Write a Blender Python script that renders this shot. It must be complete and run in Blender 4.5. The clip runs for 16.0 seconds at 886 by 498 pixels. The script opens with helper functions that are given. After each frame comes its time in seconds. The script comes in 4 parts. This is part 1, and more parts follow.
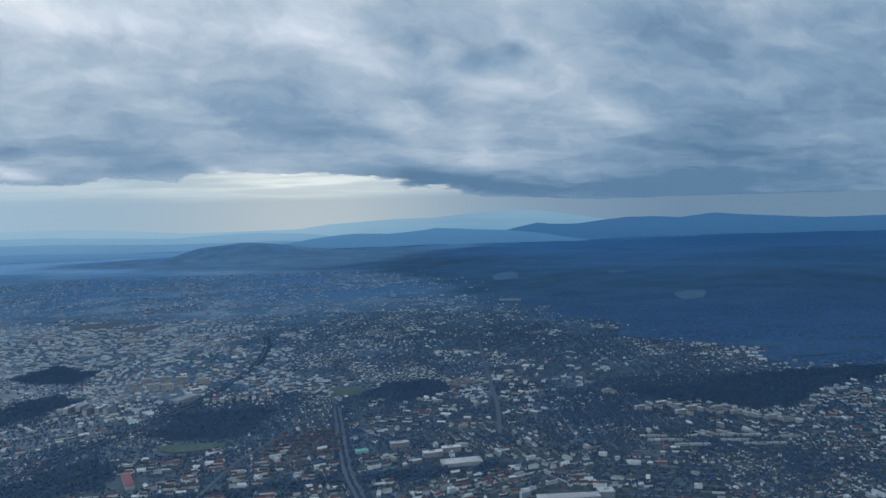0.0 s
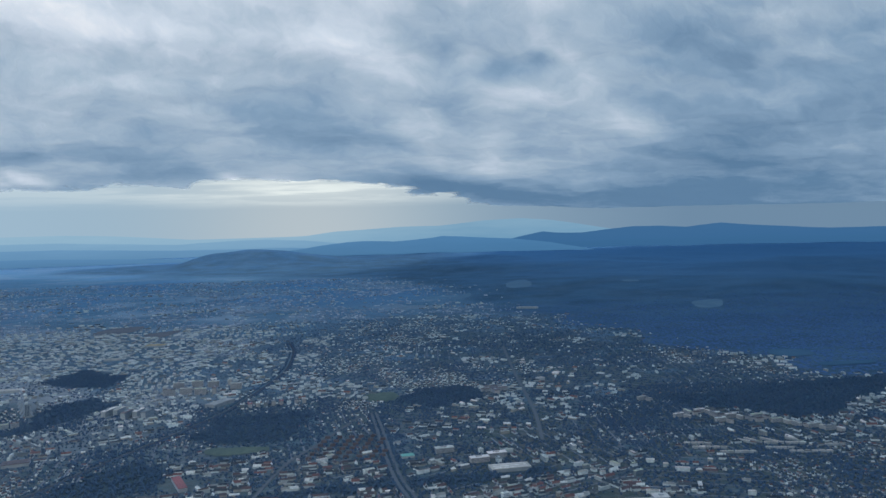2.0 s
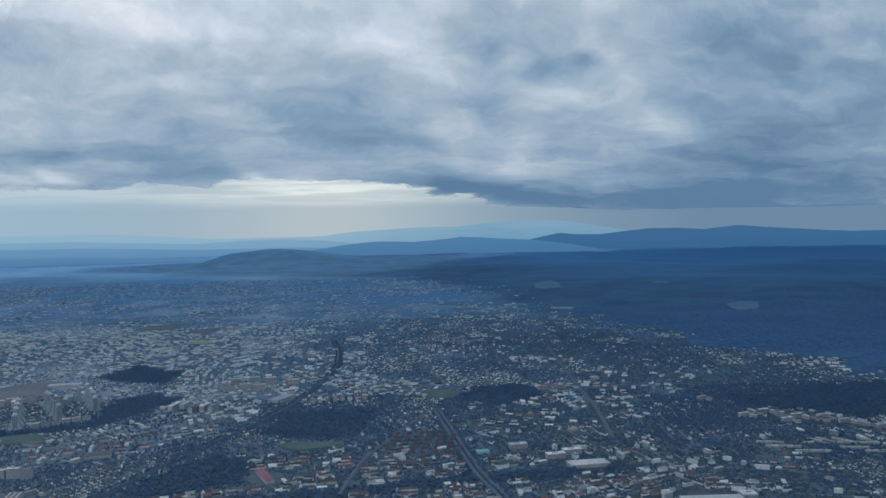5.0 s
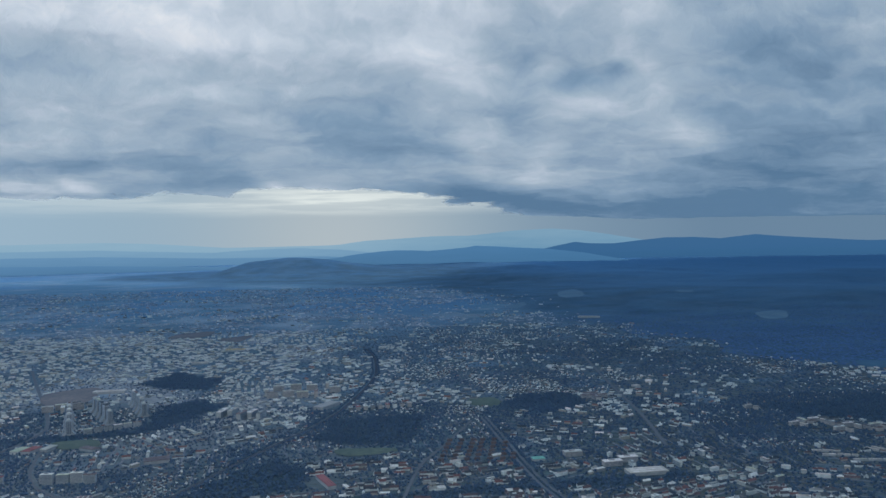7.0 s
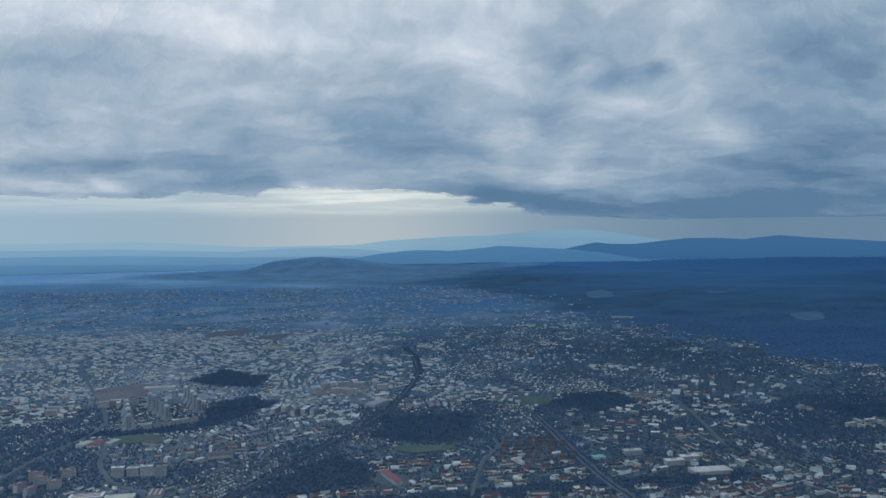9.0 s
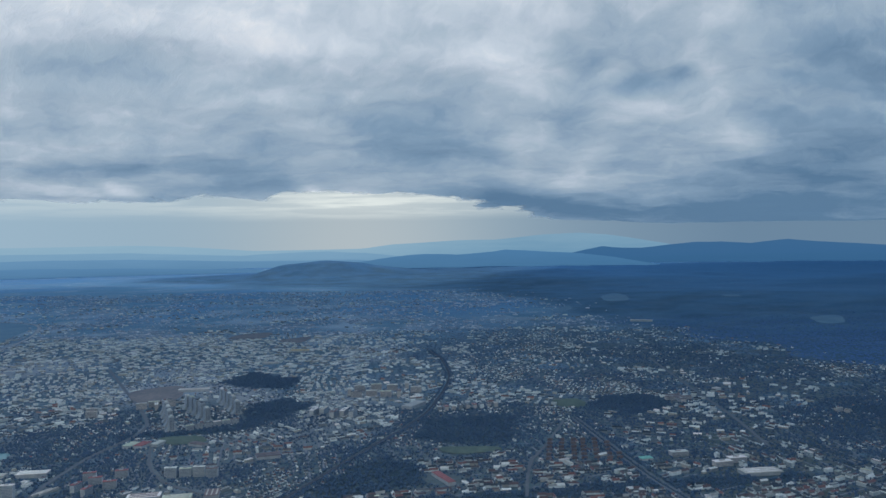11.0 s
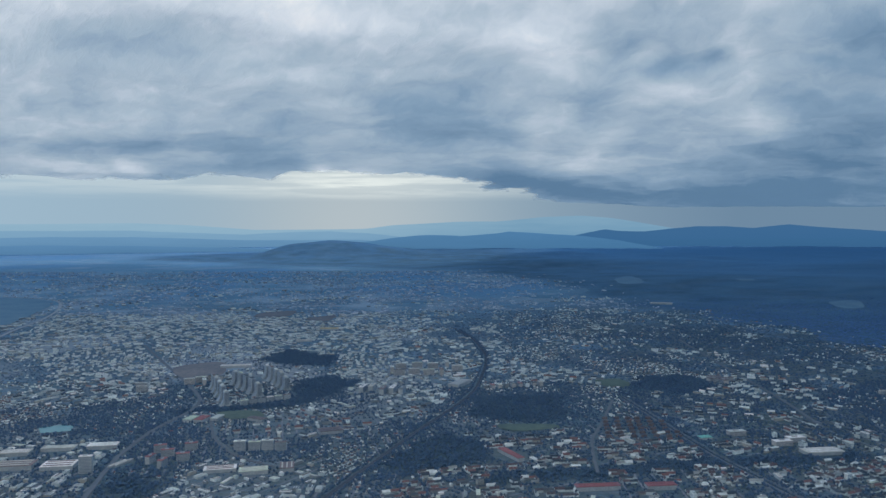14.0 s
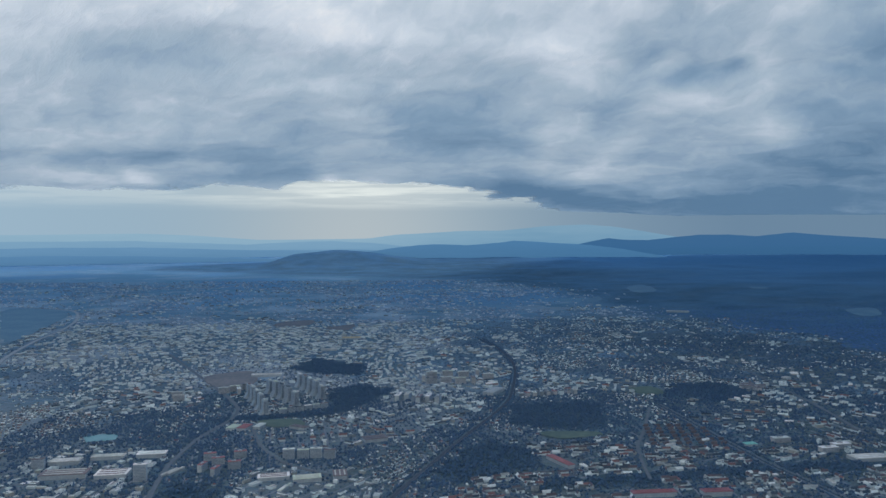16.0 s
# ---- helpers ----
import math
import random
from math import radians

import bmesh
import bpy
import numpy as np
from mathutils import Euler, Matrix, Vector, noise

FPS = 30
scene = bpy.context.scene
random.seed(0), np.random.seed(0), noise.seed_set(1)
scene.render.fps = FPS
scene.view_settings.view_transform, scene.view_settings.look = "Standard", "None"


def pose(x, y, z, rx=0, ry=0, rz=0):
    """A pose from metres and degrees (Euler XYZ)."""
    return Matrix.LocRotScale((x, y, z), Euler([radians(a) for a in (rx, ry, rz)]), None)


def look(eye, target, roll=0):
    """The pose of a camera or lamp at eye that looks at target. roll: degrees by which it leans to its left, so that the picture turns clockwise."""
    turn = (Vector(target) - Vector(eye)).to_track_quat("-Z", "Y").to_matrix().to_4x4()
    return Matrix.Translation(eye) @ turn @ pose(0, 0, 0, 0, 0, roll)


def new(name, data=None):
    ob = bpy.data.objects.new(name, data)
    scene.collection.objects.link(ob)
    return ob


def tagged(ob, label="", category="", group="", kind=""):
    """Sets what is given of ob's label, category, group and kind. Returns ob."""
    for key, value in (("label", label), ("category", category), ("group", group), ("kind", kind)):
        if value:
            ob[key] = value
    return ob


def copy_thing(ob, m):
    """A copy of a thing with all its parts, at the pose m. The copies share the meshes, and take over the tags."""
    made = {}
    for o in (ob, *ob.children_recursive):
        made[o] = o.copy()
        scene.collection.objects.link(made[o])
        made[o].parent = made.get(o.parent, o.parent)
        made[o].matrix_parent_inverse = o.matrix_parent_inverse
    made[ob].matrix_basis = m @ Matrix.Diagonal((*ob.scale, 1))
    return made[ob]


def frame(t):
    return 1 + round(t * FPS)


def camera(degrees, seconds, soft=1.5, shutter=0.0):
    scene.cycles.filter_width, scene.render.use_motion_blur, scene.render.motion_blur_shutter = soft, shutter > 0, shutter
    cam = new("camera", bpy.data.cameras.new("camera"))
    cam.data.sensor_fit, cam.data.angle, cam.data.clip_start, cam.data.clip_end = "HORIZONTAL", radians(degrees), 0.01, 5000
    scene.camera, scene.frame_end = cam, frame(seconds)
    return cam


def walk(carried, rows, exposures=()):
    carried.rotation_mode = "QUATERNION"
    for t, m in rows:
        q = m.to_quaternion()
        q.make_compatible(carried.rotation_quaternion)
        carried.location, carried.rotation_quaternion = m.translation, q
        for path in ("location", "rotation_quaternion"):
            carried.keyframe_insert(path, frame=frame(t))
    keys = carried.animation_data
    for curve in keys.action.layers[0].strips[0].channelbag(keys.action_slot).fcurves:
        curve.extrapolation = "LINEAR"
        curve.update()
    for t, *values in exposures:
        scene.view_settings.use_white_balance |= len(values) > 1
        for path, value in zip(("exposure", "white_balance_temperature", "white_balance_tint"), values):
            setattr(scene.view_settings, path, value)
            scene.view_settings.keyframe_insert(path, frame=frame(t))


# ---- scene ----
cam = camera(61.0, 16.0, soft=1.5)
PATH = [
    (0, (-3.76, -0.189, 70.368), (-3.612, 1.805, 70.309), -1.9),
    (0.5, (-7.257, -0.37, 70.333), (-7.109, 1.624, 70.287), -1.8),
    (1, (-10.805, -0.501, 70.27), (-10.657, 1.494, 70.238), -1.7),
    (1.5, (-14.377, -0.585, 70.189), (-14.233, 1.409, 70.159), -1.6),
    (2, (-17.928, -0.676, 70.105), (-17.786, 1.318, 70.068), -1.5),
    (2.5, (-21.384, -0.873, 70.023), (-21.25, 1.122, 69.979), -1.4),
    (3, (-24.718, -1.149, 69.946), (-24.588, 0.846, 69.898), -1.4),
    (3.5, (-27.962, -1.496, 69.884), (-27.837, 0.5, 69.832), -1.4),
    (4, (-31.318, -1.839, 69.838), (-31.198, 0.156, 69.786), -1.4),
    (6.3, (-47.679, -3.3, 69.627), (-47.588, -1.302, 69.62), -1.0),
    (6.5, (-49.082, -3.417, 69.621), (-48.994, -1.419, 69.613), -1.1),
    (7, (-52.54, -3.705, 69.61), (-52.464, -1.706, 69.601), -1.1),
    (7.5, (-56.055, -4.089, 69.584), (-55.992, -2.09, 69.576), -1.0),
    (8, (-59.663, -4.56, 69.559), (-59.616, -2.561, 69.549), -0.9),
    (8.5, (-63.266, -5.052, 69.526), (-63.23, -3.053, 69.515), -0.9),
    (9, (-66.854, -5.458, 69.498), (-66.825, -3.459, 69.49), -0.9),
    (11.5, (-84.701, -7.318, 69.097), (-84.683, -5.319, 69.1), -0.9),
    (12, (-88.278, -7.565, 69.041), (-88.259, -5.565, 69.033), -0.8),
    (12.5, (-91.9, -7.737, 68.958), (-91.88, -5.737, 68.938), -0.6),
    (13, (-95.574, -7.984, 68.87), (-95.553, -5.985, 68.837), -0.5),
    (13.5, (-99.313, -8.353, 68.788), (-99.292, -6.354, 68.741), -0.2),
    (14, (-103.097, -8.8, 68.714), (-103.074, -6.801, 68.667), -0.2),
    (14.5, (-106.892, -9.255, 68.635), (-106.869, -7.255, 68.588), -0.2),
    (15, (-110.614, -9.687, 68.547), (-110.595, -7.688, 68.508), -0.3),
    (15.5, (-114.26, -10.062, 68.484), (-114.241, -8.063, 68.457), -0.4),
    (16, (-117.83, -10.347, 68.443), (-117.809, -8.347, 68.421), -0.4),
]
walk(cam, [(t, look(eye, target, roll)) for t, eye, target, roll in PATH], exposures=[(0, 0.42, 5450, 1.5), (4, 0.45, 5520, 1.5), (6.5, 0.32, 5500, 1.5), (9, 0.35, 5520, 1.2), (11.5, 0.33, 5520, 1.0), (12.5, 0.43, 5600, 0.8), (14, 0.39, 5540, 1.0), (16, 0.34, 5520, 1.2)])

# The place is laid out at one to ten: one unit stands for ten metres of land.

# ---- world, sun ----
world = bpy.data.worlds.new("world")
scene.world = world
world.use_nodes = True
SUN_AZ, SUN_EL = 8.0, 38.0          # degrees: left of straight ahead, above the horizon


def node(tree, kind, **values):
    n = tree.nodes.new(kind)
    for key, value in values.items():
        n.inputs[key.replace("_", " ")].default_value = value
    return n


def ramp(tree, source, stops, mode="LINEAR"):
    n = tree.nodes.new("ShaderNodeValToRGB")
    n.color_ramp.interpolation = mode
    while len(n.color_ramp.elements) < len(stops):
        n.color_ramp.elements.new(0.5)
    for e, (pos, col) in zip(n.color_ramp.elements, stops):
        e.position = pos
        e.color = (*col, 1) if len(col) == 3 else col
    tree.links.new(source, n.inputs["Fac"])
    return n


def maths(tree, op, a, b=None, c=None, clamp=False):
    n = tree.nodes.new("ShaderNodeMath")
    n.operation, n.use_clamp = op, clamp
    for i, v in enumerate((a, b, c)):
        if v is None:
            continue
        if isinstance(v, (int, float)):
            n.inputs[i].default_value = v
        else:
            tree.links.new(v, n.inputs[i])
    return n.outputs[0]


def mixed(tree, fac, a, b, blend="MIX"):
    n = tree.nodes.new("ShaderNodeMix")
    n.data_type, n.blend_type = "RGBA", blend
    for sock, v in ((n.inputs[0], fac), (n.inputs[6], a), (n.inputs[7], b)):
        if isinstance(v, (int, float)):
            sock.default_value = v
        elif isinstance(v, tuple):
            sock.default_value = (*v, 1)
        else:
            tree.links.new(v, sock)
    return n.outputs[2]


def build_world():
    tree = world.node_tree
    tree.nodes.clear()
    out = tree.nodes.new("ShaderNodeOutputWorld")
    sky = tree.nodes.new("ShaderNodeTexSky")
    sky.sky_type, sky.sun_disc = "NISHITA", False
    sky.sun_elevation, sky.sun_rotation = radians(SUN_EL), radians(-SUN_AZ)
    sky.dust_density, sky.air_density = 3.0, 1.0
    co = tree.nodes.new("ShaderNodeTexCoord")
    sep = tree.nodes.new("ShaderNodeSeparateXYZ")
    tree.links.new(co.outputs["Generated"], sep.inputs[0])
    # bright vapour low over the far land, streaked level with the horizon
    stretch = tree.nodes.new("ShaderNodeMapping")
    stretch.inputs["Scale"].default_value = (5, 5, 95)
    tree.links.new(co.outputs["Generated"], stretch.inputs[0])
    n1 = node(tree, "ShaderNodeTexNoise", Scale=1.0, Detail=6.0, Roughness=0.6)
    tree.links.new(stretch.outputs[0], n1.inputs["Vector"])
    streak = ramp(tree, n1.outputs["Fac"], [(0.44, (0, 0, 0)), (0.58, (1, 1, 1))])
    band = ramp(tree, sep.outputs[2], [(0.040, (0, 0, 0)), (0.057, (1, 1, 1)), (0.10, (1, 1, 1))])
    glow = maths(tree, "POWER", maths(tree, "MAXIMUM", maths(tree, "ADD", maths(tree, "MULTIPLY", sep.outputs[0], -0.10), maths(tree, "MULTIPLY", sep.outputs[1], 0.995)), 0.0), 80.0)
    side = ramp(tree, maths(tree, "ADD", maths(tree, "MULTIPLY", sep.outputs[0], 0.8), 0.5), [(0.1, (0.43, 0.505, 0.56)), (0.5, (0.36, 0.42, 0.465)), (0.8, (0.20, 0.265, 0.34))])
    pale = mixed(tree, glow, side.outputs[0], (0.56, 0.55, 0.53))
    lit = mixed(tree, maths(tree, "MULTIPLY", maths(tree, "ADD", maths(tree, "MULTIPLY", streak.outputs[0], 0.6), 0.4), maths(tree, "MULTIPLY", band.outputs[0], maths(tree, "ADD", maths(tree, "MULTIPLY", glow, 0.70), 0.30))), pale, (1.0, 0.92, 0.80))
    low = ramp(tree, sep.outputs[2], [(0.10, (1, 1, 1)), (0.35, (0, 0, 0))])
    bg_sky, bg_low = node(tree, "ShaderNodeBackground", Strength=0.15), node(tree, "ShaderNodeBackground", Strength=0.70)
    tree.links.new(sky.outputs[0], bg_sky.inputs[0])
    tree.links.new(lit, bg_low.inputs[0])
    mix = tree.nodes.new("ShaderNodeMixShader")
    tree.links.new(low.outputs[0], mix.inputs[0])
    tree.links.new(bg_sky.outputs[0], mix.inputs[1])
    tree.links.new(bg_low.outputs[0], mix.inputs[2])
    tree.links.new(mix.outputs[0], out.inputs[0])


build_world()
sun_data = bpy.data.lights.new("sun", "SUN")
sun_data.energy, sun_data.angle, sun_data.color = 1.4, radians(12), (1.0, 0.95, 0.88)
sun = new("sun", sun_data)
sun.matrix_world = look((0, 0, 900), (900 * math.tan(radians(90 - SUN_EL)) * math.sin(radians(SUN_AZ)), -900 * math.tan(radians(90 - SUN_EL)) * math.cos(radians(SUN_AZ)), 0))
scene.view_settings.exposure = 0.0


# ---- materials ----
HAZE_SHEEN = 0.47           # blue sheen on every surface, painted in as air haze
# share of the haze sheen, by a word in the material's name
HAZE_SHARES = (("heath", 1.3), ("pasture", 1.35), ("ballast", .45), ("water", .4), ("soil", .6), ("grass", .45), ("asphalt", .6), ("road", .7), ("edge", .5), ("paving", .8), ("far_roofs", 1.7),
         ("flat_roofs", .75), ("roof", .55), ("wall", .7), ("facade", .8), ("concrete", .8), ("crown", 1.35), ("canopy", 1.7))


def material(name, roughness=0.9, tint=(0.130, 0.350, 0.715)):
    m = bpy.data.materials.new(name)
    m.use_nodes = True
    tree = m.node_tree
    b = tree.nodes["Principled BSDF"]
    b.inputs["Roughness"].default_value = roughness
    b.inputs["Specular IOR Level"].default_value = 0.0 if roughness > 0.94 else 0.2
    b.inputs["Sheen Weight"].default_value = HAZE_SHEEN * next((k for word, k in HAZE_SHARES if word in name), 1.0)
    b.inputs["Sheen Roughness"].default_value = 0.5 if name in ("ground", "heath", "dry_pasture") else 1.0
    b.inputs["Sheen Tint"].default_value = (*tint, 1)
    return m, tree, b


def place(tree):
    return tree.nodes.new("ShaderNodeNewGeometry").outputs["Position"]


def noise_at(tree, scale, detail=4.0, where=None):
    n = node(tree, "ShaderNodeTexNoise", Scale=scale, Detail=detail, Roughness=0.6)
    tree.links.new(where or place(tree), n.inputs["Vector"])
    return n.outputs["Fac"]


def bumped(tree, b, height, strength=0.4, distance=0.3):
    n = node(tree, "ShaderNodeBump", Strength=strength, Distance=distance)
    tree.links.new(height, n.inputs["Height"])
    tree.links.new(n.outputs[0], b.inputs["Normal"])


def varied(name, stops, roughness=0.9, per="island", grain=1.5, amount=0.35):
    """A material whose pieces take colours from a ramp, with grain and stains."""
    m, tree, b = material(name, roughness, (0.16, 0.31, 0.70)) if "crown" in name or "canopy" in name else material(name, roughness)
    if per == "island":
        r = tree.nodes.new("ShaderNodeNewGeometry").outputs["Random Per Island"]
    else:
        r = tree.nodes.new("ShaderNodeObjectInfo").outputs["Random"]
    col = ramp(tree, r, stops, "CONSTANT" if len(stops) > 2 else "LINEAR").outputs[0]
    g = ramp(tree, noise_at(tree, grain), [(0.3, (1 - amount,) * 3), (0.7, (1, 1, 1))]).outputs[0]
    s = ramp(tree, noise_at(tree, grain * 0.11, 2.0), [(0.3, (0.75,) * 3), (0.65, (1, 1, 1))]).outputs[0]
    tree.links.new(mixed(tree, 1.0, mixed(tree, 1.0, col, g, "MULTIPLY"), s, "MULTIPLY"), b.inputs["Base Color"])
    return m


ROOFS = [(0.0, (0.032, 0.038, 0.042)), (0.18, (0.202, 0.12, 0.093)), (0.26, (0.057, 0.058, 0.055)), (0.44, (0.126, 0.145, 0.154)), (0.56, (0.782, 0.88, 0.88)), (0.66, (0.044, 0.052, 0.055)), (0.78, (0.579, 0.663, 0.669)), (0.86, (0.88, 0.88, 0.88)), (0.95, (0.269, 0.138, 0.102))]
FLATS = [(0.0, (0.594, 0.653, 0.631)), (0.2, (0.799, 0.878, 0.856)), (0.36, (0.09, 0.098, 0.106)), (0.48, (0.88, 0.88, 0.88)), (0.64, (0.553, 0.563, 0.507)), (0.76, (0.208, 0.15, 0.123)), (0.84, (0.218, 0.239, 0.239)), (0.92, (0.614, 0.699, 0.563))]
WALLS = [(0.0, (0.481, 0.554, 0.562)), (0.22, (0.673, 0.767, 0.777)), (0.42, (0.239, 0.266, 0.261)), (0.58, (0.77, 0.874, 0.88)), (0.88, (0.385, 0.385, 0.332))]
m_roof = varied("tiled_roofs", ROOFS, 0.85)
m_flat = varied("flat_roofs", FLATS, 0.85, grain=0.7)
m_wall = varied("rendered_walls", WALLS, 0.9)
NEAR_ROOFS = [(0.0, (0.192, 0.099, 0.075)), (0.14, (0.12, 0.082, 0.07)), (0.32, (0.054, 0.058, 0.059)), (0.5, (0.036, 0.042, 0.046)), (0.64, (0.102, 0.112, 0.118)), (0.74, (0.32, 0.353, 0.352)), (0.82, (0.104, 0.086, 0.079)), (0.92, (0.766, 0.848, 0.867))]
m_roof_one = varied("tiled_roof", NEAR_ROOFS, 0.85, "object")
m_roof_near = varied("warm_tiled_roofs", NEAR_ROOFS, 0.85)
m_flat_one = varied("flat_roof", FLATS, 0.85, "object", 0.7)
m_wall_one = varied("rendered_wall", WALLS, 0.9, "object")
m_red = varied("red_sheet_roof", [(0.0, (0.27, 0.085, 0.065)), (1.0, (0.34, 0.115, 0.085))], 0.7, "object")
m_rust = varied("rust_brown_roof", [(0.0, (0.14, 0.115, 0.108)), (1.0, (0.19, 0.15, 0.135))], 0.85, "island")
m_white = varied("white_sheet_roof", [(0.0, (0.60, 0.62, 0.61)), (1.0, (0.68, 0.69, 0.67))], 0.6, "object")
m_green = varied("pale_green_roof", [(0.0, (0.45, 0.55, 0.44)), (1.0, (0.50, 0.60, 0.48))], 0.7, "object")
m_teal = varied("turquoise_roof", [(0.0, (0.25, 0.60, 0.55)), (1.0, (0.30, 0.65, 0.58))], 0.6, "object")
m_yellow = varied("yellow_roof", [(0.0, (0.50, 0.43, 0.24)), (1.0, (0.55, 0.48, 0.27))], 0.7, "object")
m_beige = varied("beige_facade", [(0.0, (0.42, 0.42, 0.39)), (1.0, (0.50, 0.49, 0.45))], 0.9, "object")
m_concrete = varied("pale_concrete", [(0.0, (0.38, 0.42, 0.42)), (1.0, (0.45, 0.49, 0.49))], 0.9, "object", 3.0)
m_glass = varied("dark_window_band", [(0.0, (0.10, 0.12, 0.14)), (1.0, (0.16, 0.18, 0.20))], 0.3, "object")
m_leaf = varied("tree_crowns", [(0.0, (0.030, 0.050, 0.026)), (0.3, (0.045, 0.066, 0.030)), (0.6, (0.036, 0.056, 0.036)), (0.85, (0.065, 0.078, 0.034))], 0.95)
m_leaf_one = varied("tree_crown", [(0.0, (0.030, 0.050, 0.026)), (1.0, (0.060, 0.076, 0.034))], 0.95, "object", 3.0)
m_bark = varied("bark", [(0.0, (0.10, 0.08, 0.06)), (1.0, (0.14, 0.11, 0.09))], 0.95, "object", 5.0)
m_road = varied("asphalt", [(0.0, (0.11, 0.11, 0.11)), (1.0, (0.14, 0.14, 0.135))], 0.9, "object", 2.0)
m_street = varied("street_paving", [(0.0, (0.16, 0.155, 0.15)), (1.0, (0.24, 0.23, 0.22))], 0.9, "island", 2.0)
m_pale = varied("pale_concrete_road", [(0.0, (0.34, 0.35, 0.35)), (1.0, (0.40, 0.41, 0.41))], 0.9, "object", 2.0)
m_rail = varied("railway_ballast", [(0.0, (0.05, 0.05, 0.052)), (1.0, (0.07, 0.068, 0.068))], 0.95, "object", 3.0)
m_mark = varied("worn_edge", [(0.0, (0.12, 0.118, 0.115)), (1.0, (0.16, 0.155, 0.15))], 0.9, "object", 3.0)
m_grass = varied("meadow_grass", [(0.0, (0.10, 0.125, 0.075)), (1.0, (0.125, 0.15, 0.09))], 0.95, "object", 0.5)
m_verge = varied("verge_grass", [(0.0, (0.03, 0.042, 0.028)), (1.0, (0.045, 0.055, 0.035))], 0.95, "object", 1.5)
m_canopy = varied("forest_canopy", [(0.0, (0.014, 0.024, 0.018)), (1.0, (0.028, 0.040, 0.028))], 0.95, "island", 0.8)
# haze on distant buildings is put into paler colours and extra sheen
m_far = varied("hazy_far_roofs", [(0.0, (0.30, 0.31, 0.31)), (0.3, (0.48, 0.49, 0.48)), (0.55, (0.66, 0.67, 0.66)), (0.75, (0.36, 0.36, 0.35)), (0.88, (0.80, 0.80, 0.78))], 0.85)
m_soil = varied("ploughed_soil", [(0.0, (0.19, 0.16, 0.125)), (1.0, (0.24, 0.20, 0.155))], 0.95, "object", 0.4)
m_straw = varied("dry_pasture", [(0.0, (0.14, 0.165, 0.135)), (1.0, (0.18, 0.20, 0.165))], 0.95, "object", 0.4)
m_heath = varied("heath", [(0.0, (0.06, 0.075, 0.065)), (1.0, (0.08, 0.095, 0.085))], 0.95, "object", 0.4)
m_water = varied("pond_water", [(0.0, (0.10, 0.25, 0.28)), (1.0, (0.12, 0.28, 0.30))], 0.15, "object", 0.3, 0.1)


